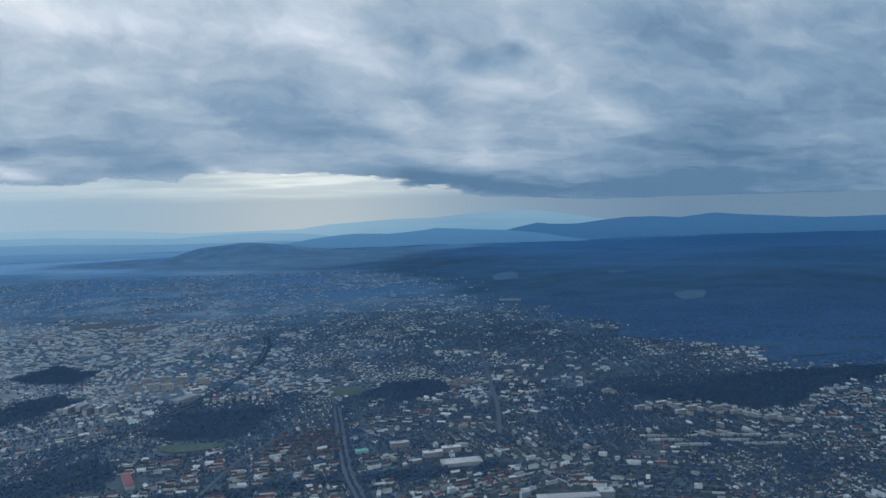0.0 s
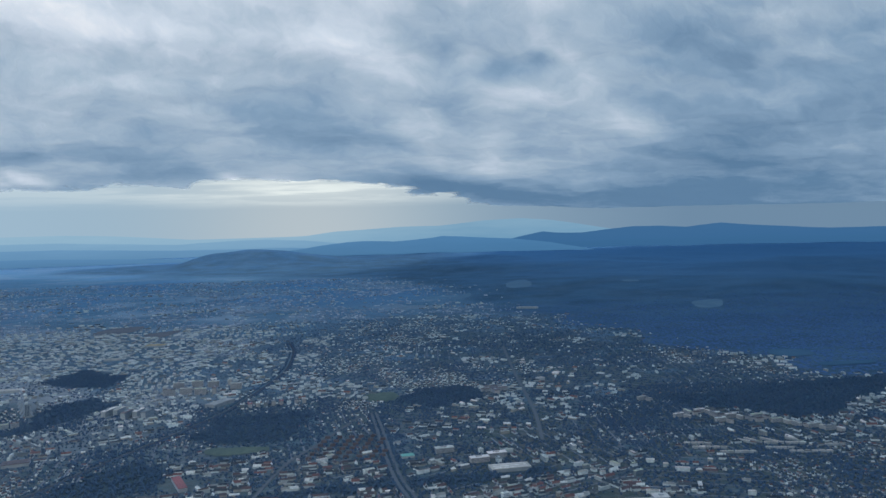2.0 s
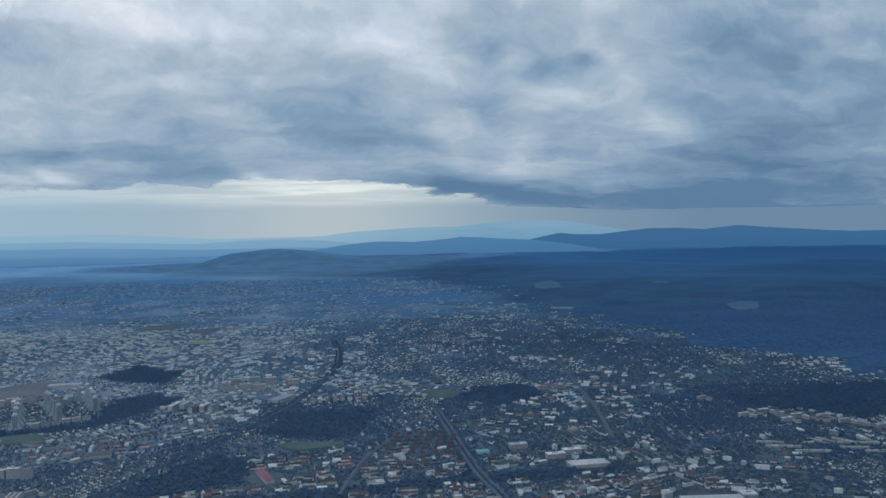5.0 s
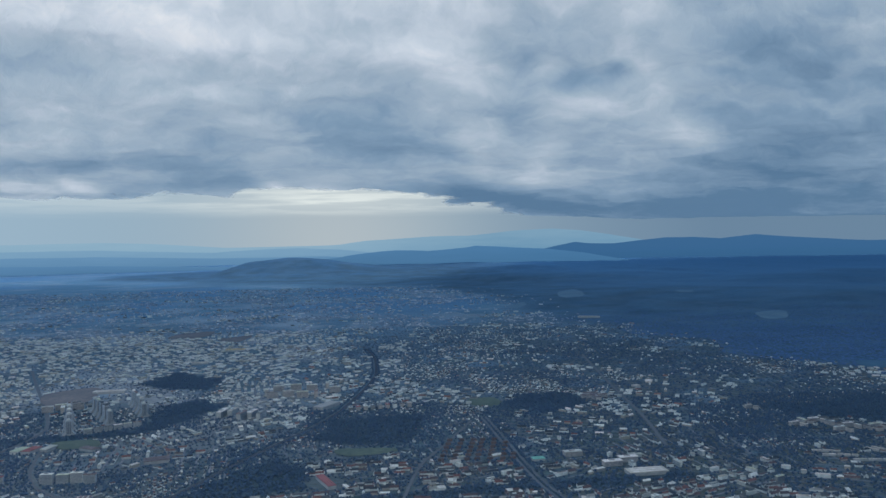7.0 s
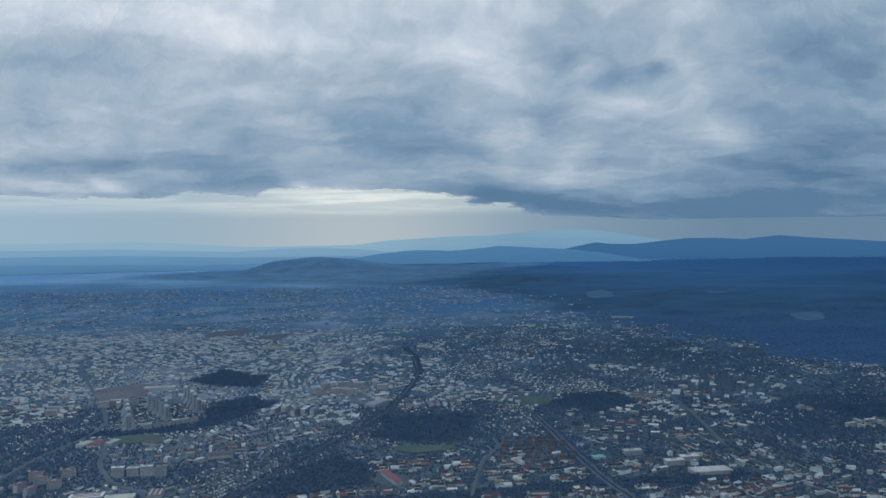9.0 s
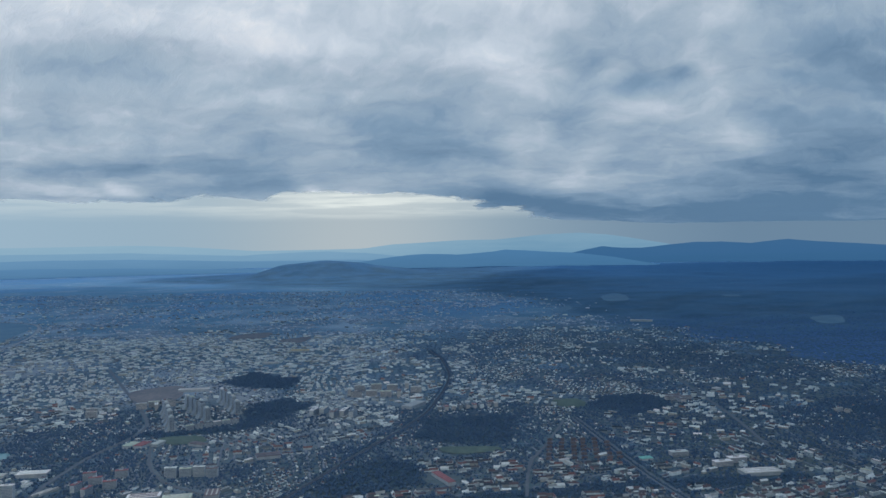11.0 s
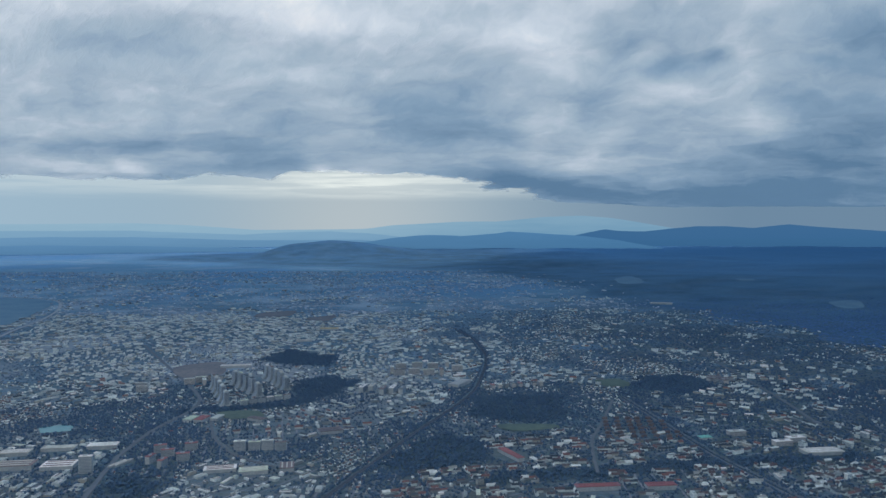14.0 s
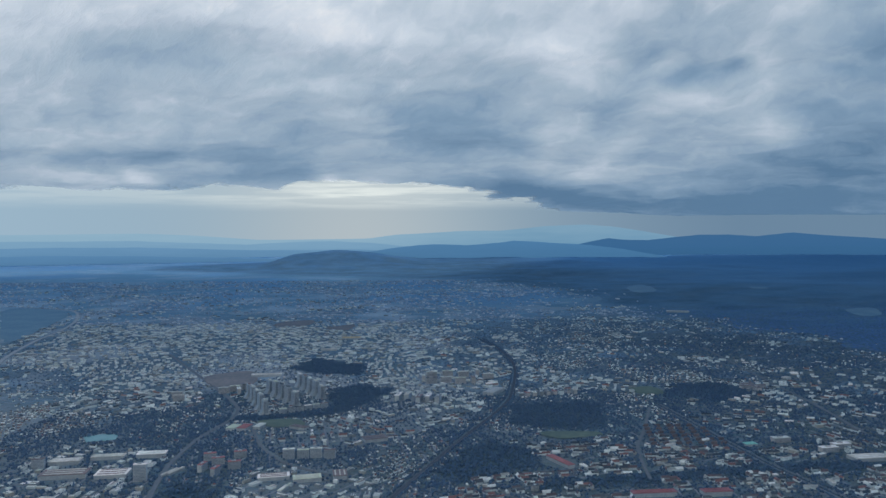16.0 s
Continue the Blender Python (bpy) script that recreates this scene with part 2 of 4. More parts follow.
def ground_material():
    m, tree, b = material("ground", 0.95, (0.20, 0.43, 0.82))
    wood = tree.nodes.new("ShaderNodeAttribute")
    wood.attribute_name = "wood"
    wood_haze_cut = tree.nodes.new("ShaderNodeAttribute")
    wood_haze_cut.attribute_name = "canopy"
    farm = tree.nodes.new("ShaderNodeAttribute")
    farm.attribute_name = "farm"
    town = mixed(tree, ramp(tree, noise_at(tree, 0.35, 5), [(0.42, (0, 0, 0)), (0.60, (1, 1, 1))]).outputs[0], (0.038, 0.048, 0.032), (0.11, 0.105, 0.095))
    town = mixed(tree, ramp(tree, noise_at(tree, 0.03, 3), [(0.35, (0, 0, 0)), (0.7, (1, 1, 1))]).outputs[0], town, (0.050, 0.060, 0.038))
    squash = tree.nodes.new("ShaderNodeMapping")
    squash.inputs["Rotation"].default_value = (0, 0, 0.5)
    squash.inputs["Scale"].default_value = (0.020, 0.034, 0.02)
    tree.links.new(place(tree), squash.inputs[0])
    cells = node(tree, "ShaderNodeTexVoronoi", Scale=1.0)
    tree.links.new(squash.outputs[0], cells.inputs["Vector"])
    sep = tree.nodes.new("ShaderNodeSeparateColor")
    tree.links.new(cells.outputs["Color"], sep.inputs[0])
    field = ramp(tree, sep.outputs[0], [(0.0, (0.055, 0.065, 0.05)), (0.3, (0.11, 0.115, 0.09)), (0.5, (0.035, 0.05, 0.035)), (0.7, (0.15, 0.145, 0.115)), (0.85, (0.07, 0.08, 0.055))], "CONSTANT").outputs[0]
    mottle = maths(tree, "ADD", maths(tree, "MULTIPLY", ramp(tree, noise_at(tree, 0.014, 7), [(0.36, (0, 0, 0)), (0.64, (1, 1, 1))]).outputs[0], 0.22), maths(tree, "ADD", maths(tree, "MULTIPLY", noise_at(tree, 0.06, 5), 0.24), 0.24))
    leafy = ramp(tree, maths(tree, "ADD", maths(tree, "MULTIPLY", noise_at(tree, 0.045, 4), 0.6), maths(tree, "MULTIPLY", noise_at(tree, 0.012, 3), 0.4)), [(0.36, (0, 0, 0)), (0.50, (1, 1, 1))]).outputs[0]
    open_land = mixed(tree, farm.outputs["Fac"], town, field)
    forest = mixed(tree, ramp(tree, noise_at(tree, 0.02, 6), [(0.35, (0, 0, 0)), (0.65, (1, 1, 1))]).outputs[0], (0.018, 0.028, 0.024), (0.044, 0.056, 0.046))
    paved = tree.nodes.new("ShaderNodeAttribute")
    paved.attribute_name = "paved"
    leaf_haze_cut = tree.nodes.new("ShaderNodeAttribute")
    leaf_haze_cut.attribute_name = "leaf_haze_cut"
    yard = mixed(tree, noise_at(tree, 0.22, 5), (0.16, 0.16, 0.15), (0.38, 0.38, 0.36))
    open_land = mixed(tree, paved.outputs["Fac"], open_land, yard)
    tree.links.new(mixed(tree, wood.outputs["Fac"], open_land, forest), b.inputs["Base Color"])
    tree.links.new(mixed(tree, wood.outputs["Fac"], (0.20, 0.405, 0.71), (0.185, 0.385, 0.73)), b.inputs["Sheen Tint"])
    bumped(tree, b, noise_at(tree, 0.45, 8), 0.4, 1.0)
    # sheen paints haze on the land, cut over woods and near leafy quarters
    tree.links.new(maths(tree, "SUBTRACT", maths(tree, "SUBTRACT", 1.0, maths(tree, "MULTIPLY", farm.outputs["Fac"], 0.04)), maths(tree, "ADD", maths(tree, "MULTIPLY", wood_haze_cut.outputs["Fac"], mottle), maths(tree, "MULTIPLY", maths(tree, "MULTIPLY", leafy, maths(tree, "SUBTRACT", 1.0, wood.outputs["Fac"], clamp=True)), maths(tree, "ADD", 0.10, maths(tree, "MULTIPLY", leaf_haze_cut.outputs["Fac"], 0.46)))), clamp=True), b.inputs["Sheen Weight"])
    return m


def cloud_material():
    """Vapour that lets the daylight above through, the thinner the brighter."""
    m = bpy.data.materials.new("cloud")
    m.use_nodes = True
    tree = m.node_tree
    tree.nodes.clear()
    out = tree.nodes.new("ShaderNodeOutputMaterial")
    thick = tree.nodes.new("ShaderNodeAttribute")
    thick.attribute_name = "thick"
    hole = tree.nodes.new("ShaderNodeAttribute")
    hole.attribute_name = "hole"
    flow = tree.nodes.new("ShaderNodeAttribute")
    flow.attribute_name = "flow"
    # the flow is warped by itself, then drawn out along the wind
    warp = node(tree, "ShaderNodeTexNoise", Scale=0.8, Detail=4.0, Roughness=0.55)
    tree.links.new(flow.outputs["Vector"], warp.inputs["Vector"])
    centred = tree.nodes.new("ShaderNodeVectorMath")
    centred.operation = "MULTIPLY_ADD"
    tree.links.new(warp.outputs["Color"], centred.inputs[0])
    centred.inputs[1].default_value = (1.5, 1.1, 0)
    tree.links.new(flow.outputs["Vector"], centred.inputs[2])

    def drawn(turn, scale, detail, rough):
        lie = tree.nodes.new("ShaderNodeMapping")
        lie.inputs["Rotation"].default_value = (0, 0, radians(turn))
        lie.inputs["Scale"].default_value = (*scale, 1)
        tree.links.new(centred.outputs[0], lie.inputs[0])
        n = node(tree, "ShaderNodeTexNoise", Scale=1.0, Detail=detail, Roughness=rough)
        tree.links.new(lie.outputs[0], n.inputs["Vector"])
        return n
    masses = drawn(24, (.42, .80), 9.0, 0.50).outputs["Fac"]
    lumps = drawn(10, (1.45, 1.75), 6.0, 0.56)
    fine = lumps.outputs["Fac"]
    total = maths(tree, "ADD", thick.outputs["Fac"], maths(tree, "MULTIPLY", maths(tree, "SUBTRACT", masses, 0.5), 1.2))
    total = maths(tree, "ADD", total, maths(tree, "MULTIPLY", maths(tree, "SUBTRACT", fine, 0.5), 0.55))
    total = maths(tree, "ADD", maths(tree, "MULTIPLY", total, 0.70), 0.15)
    col = ramp(tree, total, [(0.0, (0.97, 0.83, 0.69)), (0.28, (0.62, 0.59, 0.55)), (0.5, (0.40, 0.42, 0.42)), (0.72, (0.245, 0.30, 0.34)), (1.0, (0.12, 0.18, 0.24))])
    body = tree.nodes.new("ShaderNodeBsdfTranslucent")
    tree.links.new(col.outputs[0], body.inputs[0])
    bump = node(tree, "ShaderNodeBump", Strength=0.2, Distance=8.0)
    tree.links.new(fine, bump.inputs["Height"])
    tree.links.new(bump.outputs[0], body.inputs["Normal"])
    clear = tree.nodes.new("ShaderNodeBsdfTransparent")
    mix = tree.nodes.new("ShaderNodeMixShader")
    gap = maths(tree, "ADD", hole.outputs["Fac"], maths(tree, "MULTIPLY", maths(tree, "SUBTRACT", lumps.outputs["Fac"], 0.5), 2.2))
    tree.links.new(ramp(tree, gap, [(0.42, (0, 0, 0)), (0.85, (1, 1, 1))]).outputs[0], mix.inputs[0])
    tree.links.new(body.outputs[0], mix.inputs[1])
    tree.links.new(clear.outputs[0], mix.inputs[2])
    tree.links.new(mix.outputs[0], out.inputs[0])
    return m


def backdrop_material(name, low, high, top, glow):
    """Far land with air haze painted in as emission: low and high colour, height of the crests, share of sunlit air on
    it.
    """
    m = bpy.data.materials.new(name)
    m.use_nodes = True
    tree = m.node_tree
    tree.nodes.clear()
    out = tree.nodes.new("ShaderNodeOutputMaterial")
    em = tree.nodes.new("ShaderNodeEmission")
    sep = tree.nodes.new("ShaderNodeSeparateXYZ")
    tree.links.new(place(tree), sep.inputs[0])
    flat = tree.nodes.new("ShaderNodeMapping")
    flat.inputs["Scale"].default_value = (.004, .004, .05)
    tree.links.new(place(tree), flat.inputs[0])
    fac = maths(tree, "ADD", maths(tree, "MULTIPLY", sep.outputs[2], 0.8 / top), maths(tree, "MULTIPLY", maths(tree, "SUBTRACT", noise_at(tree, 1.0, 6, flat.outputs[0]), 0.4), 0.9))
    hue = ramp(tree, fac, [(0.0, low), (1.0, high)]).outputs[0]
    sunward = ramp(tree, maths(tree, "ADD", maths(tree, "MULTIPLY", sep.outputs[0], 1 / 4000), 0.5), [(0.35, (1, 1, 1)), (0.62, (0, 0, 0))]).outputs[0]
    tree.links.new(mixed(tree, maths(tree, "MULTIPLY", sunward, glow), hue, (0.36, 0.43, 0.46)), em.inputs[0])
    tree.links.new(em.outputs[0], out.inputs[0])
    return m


# ---- mesh helpers ----
def mesh_of(name, verts, faces, mats, index=None):
    me = bpy.data.meshes.new(name)
    me.from_pydata([tuple(v) for v in verts], [], [tuple(f) for f in faces])
    for m in mats:
        me.materials.append(m)
    if index is not None:
        me.polygons.foreach_set("material_index", list(index))
    me.update()
    return me


def stamped(name, template, rows, mats, wobble=0.0, smooth=False):
    """One mesh of many copies of a template (verts, faces, material per face). Rows: x, y, z, angle, sx, sy, sz."""
    tv, tf, tm = template
    tv, rows = np.array(tv, float), np.array(rows, float)
    n, k = len(rows), len(tv)
    v = tv[None] * rows[:, None, 4:7]
    if wobble:
        v = v * (1 + wobble * (np.random.rand(n, k, 1) - 0.5))
    c, s = np.cos(rows[:, 3])[:, None], np.sin(rows[:, 3])[:, None]
    w = np.stack([v[..., 0] * c - v[..., 1] * s, v[..., 0] * s + v[..., 1] * c, v[..., 2]], -1) + rows[:, None, :3]
    loops = np.concatenate([np.array(f) for f in tf])
    sizes = np.array([len(f) for f in tf])
    starts = np.concatenate([[0], np.cumsum(sizes)[:-1]])
    me = bpy.data.meshes.new(name)
    me.vertices.add(n * k)
    me.vertices.foreach_set("co", w.reshape(-1).astype(np.float32))
    me.loops.add(n * len(loops))
    me.loops.foreach_set("vertex_index", (loops[None] + np.arange(n)[:, None] * k).reshape(-1).astype(np.int32))
    me.polygons.add(n * len(tf))
    me.polygons.foreach_set("loop_start", (starts[None] + np.arange(n)[:, None] * len(loops)).reshape(-1).astype(np.int32))
    me.polygons.foreach_set("loop_total", np.tile(sizes, n).astype(np.int32))
    me.polygons.foreach_set("material_index", np.tile(np.array(tm), n).astype(np.int32))
    me.polygons.foreach_set("use_smooth", np.full(n * len(tf), smooth))
    for m in mats:
        me.materials.append(m)
    me.update(calc_edges=True)
    return me


def box(x0, y0, z0, x1, y1, z1, first=0):
    v = [(x0, y0, z0), (x1, y0, z0), (x1, y1, z0), (x0, y1, z0), (x0, y0, z1), (x1, y0, z1), (x1, y1, z1), (x0, y1, z1)]
    f = [(0, 1, 5, 4), (1, 2, 6, 5), (2, 3, 7, 6), (3, 0, 4, 7), (4, 5, 6, 7)]
    return v, [tuple(i + first for i in q) for q in f]


def gable():
    v = [(-.5, -.5, 0), (.5, -.5, 0), (.5, .5, 0), (-.5, .5, 0), (-.5, -.5, .55), (.5, -.5, .55), (.5, .5, .55), (-.5, .5, .55), (-.5, 0, 1), (.5, 0, 1)]
    return v, [(0, 1, 5, 4), (2, 3, 7, 6), (1, 2, 6, 9, 5), (3, 0, 4, 8, 7), (4, 5, 9, 8), (6, 7, 8, 9)], [0, 0, 0, 0, 1, 1]


def hip():
    v = [(-.5, -.5, 0), (.5, -.5, 0), (.5, .5, 0), (-.5, .5, 0), (-.5, -.5, .58), (.5, -.5, .58), (.5, .5, .58), (-.5, .5, .58), (-.18, 0, 1), (.18, 0, 1)]
    return v, [(0, 1, 5, 4), (1, 2, 6, 5), (2, 3, 7, 6), (3, 0, 4, 7), (4, 5, 9, 8), (6, 7, 8, 9), (5, 6, 9), (7, 4, 8)], [0, 0, 0, 0, 1, 1, 1, 1]


def block():
    v, f = box(-.5, -.5, 0, .5, .5, .9)
    v2, f2 = box(-.12, -.2, .9, .2, .25, 1.0, 8)
    return v + v2, f + f2, [0, 0, 0, 0, 1, 0, 0, 0, 0, 1]


def shed():
    v, f = box(-.5, -.5, 0, .5, .5, .85)
    m = [0, 0, 0, 0, 1]
    for i, y in enumerate((-.3, 0, .3)):
        v2, f2 = box(-.42, y - .05, .85, .42, y + .05, 1.0, 8 + 8 * i)
        v, f, m = v + v2, f + f2, m + [1] * 5
    return v, f, m


def crown(lumps, seed):
    """A leafy crown of a few uneven lumps on a short stem of foliage."""
    rng = random.Random(seed)
    g = (1 + 5 ** .5) / 2
    ico = [Vector(p).normalized() for p in [(-1, g, 0), (1, g, 0), (-1, -g, 0), (1, -g, 0), (0, -1, g), (0, 1, g), (0, -1, -g), (0, 1, -g), (g, 0, -1), (g, 0, 1), (-g, 0, -1), (-g, 0, 1)]]
    tri = [(0, 11, 5), (0, 5, 1), (0, 1, 7), (0, 7, 10), (0, 10, 11), (1, 5, 9), (5, 11, 4), (11, 10, 2), (10, 7, 6), (7, 1, 8),
           (3, 9, 4), (3, 4, 2), (3, 2, 6), (3, 6, 8), (3, 8, 9), (4, 9, 5), (2, 4, 11), (6, 2, 10), (8, 6, 7), (9, 8, 1)]
    v, f = [], []
    for i in range(lumps):
        a, r = rng.random() * 6.28, 0.0 if lumps == 1 else 0.28
        c, size = Vector((r * math.cos(a), r * math.sin(a), 0.5 + 0.18 * (rng.random() - .5))), (0.5 if lumps == 1 else 0.36)
        v += [tuple(c + p * size * rng.uniform(0.75, 1.2)) for p in ico]
        f += [tuple(j + 12 * i for j in t) for t in tri]
    return v, f, [0] * len(f)


# ---- lie of the land ----
HILLS = [(-650, 2060, 110, 150, 3), (-500, 2070, 70, 170, 30), (-400, 2070, 70, 190, 34), (-310, 2075, 75, 190, 27), (-200, 2090, 100, 190, 20), (-40, 2100, 120, 180, 3), (-760, 1900, 160, 90, 4),
         (430, 2250, 260, 240, 8), (700, 1900, 330, 330, 6), (1150, 2300, 420, 380, 8), (330, 1450, 150, 140, 11), (620, 1200, 200, 170, 12), (500, 1600, 120, 110, 10),
         (260, 980, 170, 150, 9), (480, 820, 160, 150, 12), (900, 1300, 300, 260, 12), (120, 1500, 140, 120, 9), (60, 1900, 160, 110, 9), (240, 2050, 120, 100, 9)]


def land(x, y):
    """Height of the ground, on arrays."""
    z = np.zeros_like(x)
    for cx, cy, sx, sy, h in HILLS:
        z = z + h * np.exp(-((x - cx) / sx) ** 2 - ((y - cy) / sy) ** 2)
    far = np.clip((y - 620) / 700, 0, 1)
    roll = np.sin(x * .021 + 1.3 * np.sin(y * .008)) * np.sin(y * .013 + x * .006) + .5 * np.sin(x * .047 + 2) * np.sin(y * .031)
    wild = np.clip((x - 80 + .12 * (y - 600)) / 250, 0, 1) * np.clip((y - 420) / 300, 0, 1)
    swell = np.sin(x * .017 + 2.1 * np.sin(y * .011 + .4)) * np.sin(y * .012 + 1.7 * np.sin(x * .009)) + .4 * np.sin(x * .039 + 2.5 * np.sin(y * .027)) * np.sin(y * .033 + x * .008)
    return z + far * np.clip((x + 450) / 500, 0.1, 1) * 1.3 * roll + wild * .8 * swell


FOREST = [(-60, 1330), (49, 970), (80, 690), (111, 624), (143, 492), (160, 435), (174, 389), (177, 353), (186, 333), (230, 330), (900, 330), (4000, 3000), (700, 4000), (-650, 2600), (-900, 2150), (-820, 1830), (-520, 1660), (-430, 1520), (-240, 1430)]
WOODS = {
    "tongue": [(89, 306), (117, 309), (148, 322), (178, 328), (300, 335), (300, 312), (211, 310), (172, 292), (143, 266), (131, 263), (116, 278), (98, 288)],
    "park": [(-19, 318), (-6, 343), (16, 345), (25, 328), (15, 310), (-7, 303)],
    "gardens": [(-86, 303), (-49, 305), (-54, 264), (-71, 260), (-91, 268)],
    "grove": [(-199, 397), (-188, 430), (-156, 402), (-156, 373), (-180, 379)],
    "estate": [(-167, 337), (-154, 350), (-137, 335), (-149, 301), (-158, 286), (-188, 276), (-206, 276), (-204, 282), (-160, 296)],
    "yard": [(-119, 207), (-112, 229), (-101, 246), (-84, 232), (-88, 214), (-110, 202)],
    "corner": [(-192, 185), (-192, 204), (-177, 200), (-177, 185)],
    "cutting": [(-92, 194), (-66, 197), (-48, 200), (-30, 206), (34, 213), (34, 220), (-30, 214), (-48, 208), (-66, 205), (-92, 202)],
}
FIELDS = {
    "meadow": ([(-31, 334), (-18, 338), (-15, 327), (-18, 318), (-29, 319)], "grass"),
    "sports_field": ([(-81, 257), (-60, 256), (-59, 250), (-74, 246), (-81, 250)], "grass"),
    "waste_ground": ([(-239, 372), (-215, 393), (-203, 352), (-217, 337)], "soil"),
    "ploughed_field": ([(-252, 625), (-222, 650), (-219, 597), (-249, 592)], "soil"),
    "stubble_field": ([(-209, 581), (-182, 615), (-184, 557)], "soil"),
    "pasture": ([(-584, 799), (-505, 772), (-460, 699), (-425, 567), (-406, 489)], "straw"),
    "green": ([(-188, 277), (-171, 280), (-165, 268), (-179, 265)], "grass"),
    "clearing": ([(133, 987), (170, 1037), (156, 900), (122, 890)], "straw"),
    "hill_pasture": ([(262, 691), (300, 702), (274, 640), (250, 636)], "straw"),
    "ridge_clearing": ([(267, 913), (286, 904), (280, 880), (263, 889)], "straw"),
    "valley_meadow": ([(197, 414), (215, 407), (212, 391), (193, 385), (188, 398)], "heath"),
    "forest_ride": ([(197, 368), (229, 368), (226, 360), (195, 357)], "heath"),
    "village_pasture": ([(49, 830), (76, 883), (73, 842), (50, 793)], "straw"),
}
POND = [(-242, 255), (-237, 259), (-231, 258), (-229, 251), (-238, 248)]
ROADS = {
    "railway": ([(-137, 165), (-130, 189), (-120, 218), (-113, 238), (-104, 262), (-93, 291), (-86, 315), (-81, 346), (-77, 377), (-75, 413), (-79, 470), (-87, 512)], 1.5),
    "motorway": ([(-190, 165), (-195, 191), (-200, 220), (-201, 250), (-198, 272), (-197, 285), (-200, 301), (-212, 326), (-234, 366), (-255, 404), (-280, 450)], 1.4),
    "far_motorway": ([(-340, 370), (-371, 429), (-398, 517), (-412, 584), (-442, 672), (-489, 758), (-560, 800)], 3.0),
    "garden_avenue": ([(-26, 299), (-23, 270), (-20, 239), (-17, 215), (-14, 201), (-10, 180)], 2.6),
    "side_avenue": ([(-31, 294), (-43, 259), (-52, 234), (-57, 202)], .9),
    "main_street": ([(51, 463), (44, 385), (40, 329), (37, 289), (32, 250)], 1.2),
    "estate_road": ([(-186, 268), (-176, 240), (-165, 222), (-150, 210)], .9),
}


def inside(poly, x, y):
    hit = np.zeros(np.shape(x), bool)
    for (x0, y0), (x1, y1) in zip(poly, poly[1:] + poly[:1]):
        if y0 != y1:
            hit ^= ((y0 > y) != (y1 > y)) & (x < (x1 - x0) * (y - y0) / (y1 - y0) + x0)
    return hit


def ragged(x, y, s=6.0):
    """Sideways shift that frays the edges of woods and towns."""
    return s * (np.sin(x * .11 + 1.7 * np.sin(y * .09)) + np.sin(y * .17 + 2 * np.sin(x * .07))), s * (np.sin(x * .13 + y * .05) + np.sin(y * .23 - x * .19))


def in_wood(poly, x, y):
    dx, dy = ragged(x * 3, y * 3, 1.2)
    return inside(poly, x + dx, y + dy)


def in_forest(x, y):
    dx, dy = ragged(x, y)
    k = np.clip((y - 250) / 400, .3, 3)
    dx = dx * k * .6 + 15 * np.sin(y * .048 + 1.2 * np.sin(x * .03)) * np.clip((y - 330) / 60, 0, 1)
    return inside(FOREST, x + dx, y + dy * k)


def near_line(points, x, y, reach):
    hit = np.zeros(np.shape(x), bool)
    for (x0, y0), (x1, y1) in zip(points, points[1:]):
        dx, dy = x1 - x0, y1 - y0
        u = np.clip(((x - x0) * dx + (y - y0) * dy) / (dx * dx + dy * dy), 0, 1)
        hit |= (x - x0 - u * dx) ** 2 + (y - y0 - u * dy) ** 2 < reach * reach
    return hit


def axis(lo, hi, fine, a, b, grow=1.06):
    """Grid lines: even between a and b, then ever wider out to lo and hi."""
    mid = list(np.arange(a, b + fine / 2, fine))
    up, step = [], fine
    while (up or mid)[-1] < hi:
        step *= grow
        up.append((up or mid)[-1] + step)
    down, step = [], fine
    while (down or mid[:1])[-1] > lo:
        step *= grow
        down.append((down or mid[:1])[-1] - step)
    return np.array(down[::-1] + mid + up)


def sheet(name, xs, ys, height, mat):
    X, Y = np.meshgrid(xs, ys)
    Z = height(X, Y)
    n, m = X.shape
    v = np.stack([X, Y, Z], -1).reshape(-1, 3)
    i = (np.arange(n - 1)[:, None] * m + np.arange(m - 1)[None]).reshape(-1)
    q = np.stack([i, i + 1, i + 1 + m, i + m], -1)
    me = bpy.data.meshes.new(name)
    me.vertices.add(len(v))
    me.vertices.foreach_set("co", v.reshape(-1).astype(np.float32))
    me.loops.add(q.size)
    me.loops.foreach_set("vertex_index", q.reshape(-1).astype(np.int32))
    me.polygons.add(len(q))
    me.polygons.foreach_set("loop_start", (np.arange(len(q)) * 4).astype(np.int32))
    me.polygons.foreach_set("loop_total", np.full(len(q), 4, np.int32))
    me.polygons.foreach_set("use_smooth", np.full(len(q), True))
    me.materials.append(mat)
    me.update(calc_edges=True)
    return me, X.reshape(-1), Y.reshape(-1)


def attribute(me, name, values):
    me.attributes.new(name, "FLOAT", "POINT").data.foreach_set("value", values.astype(np.float32))


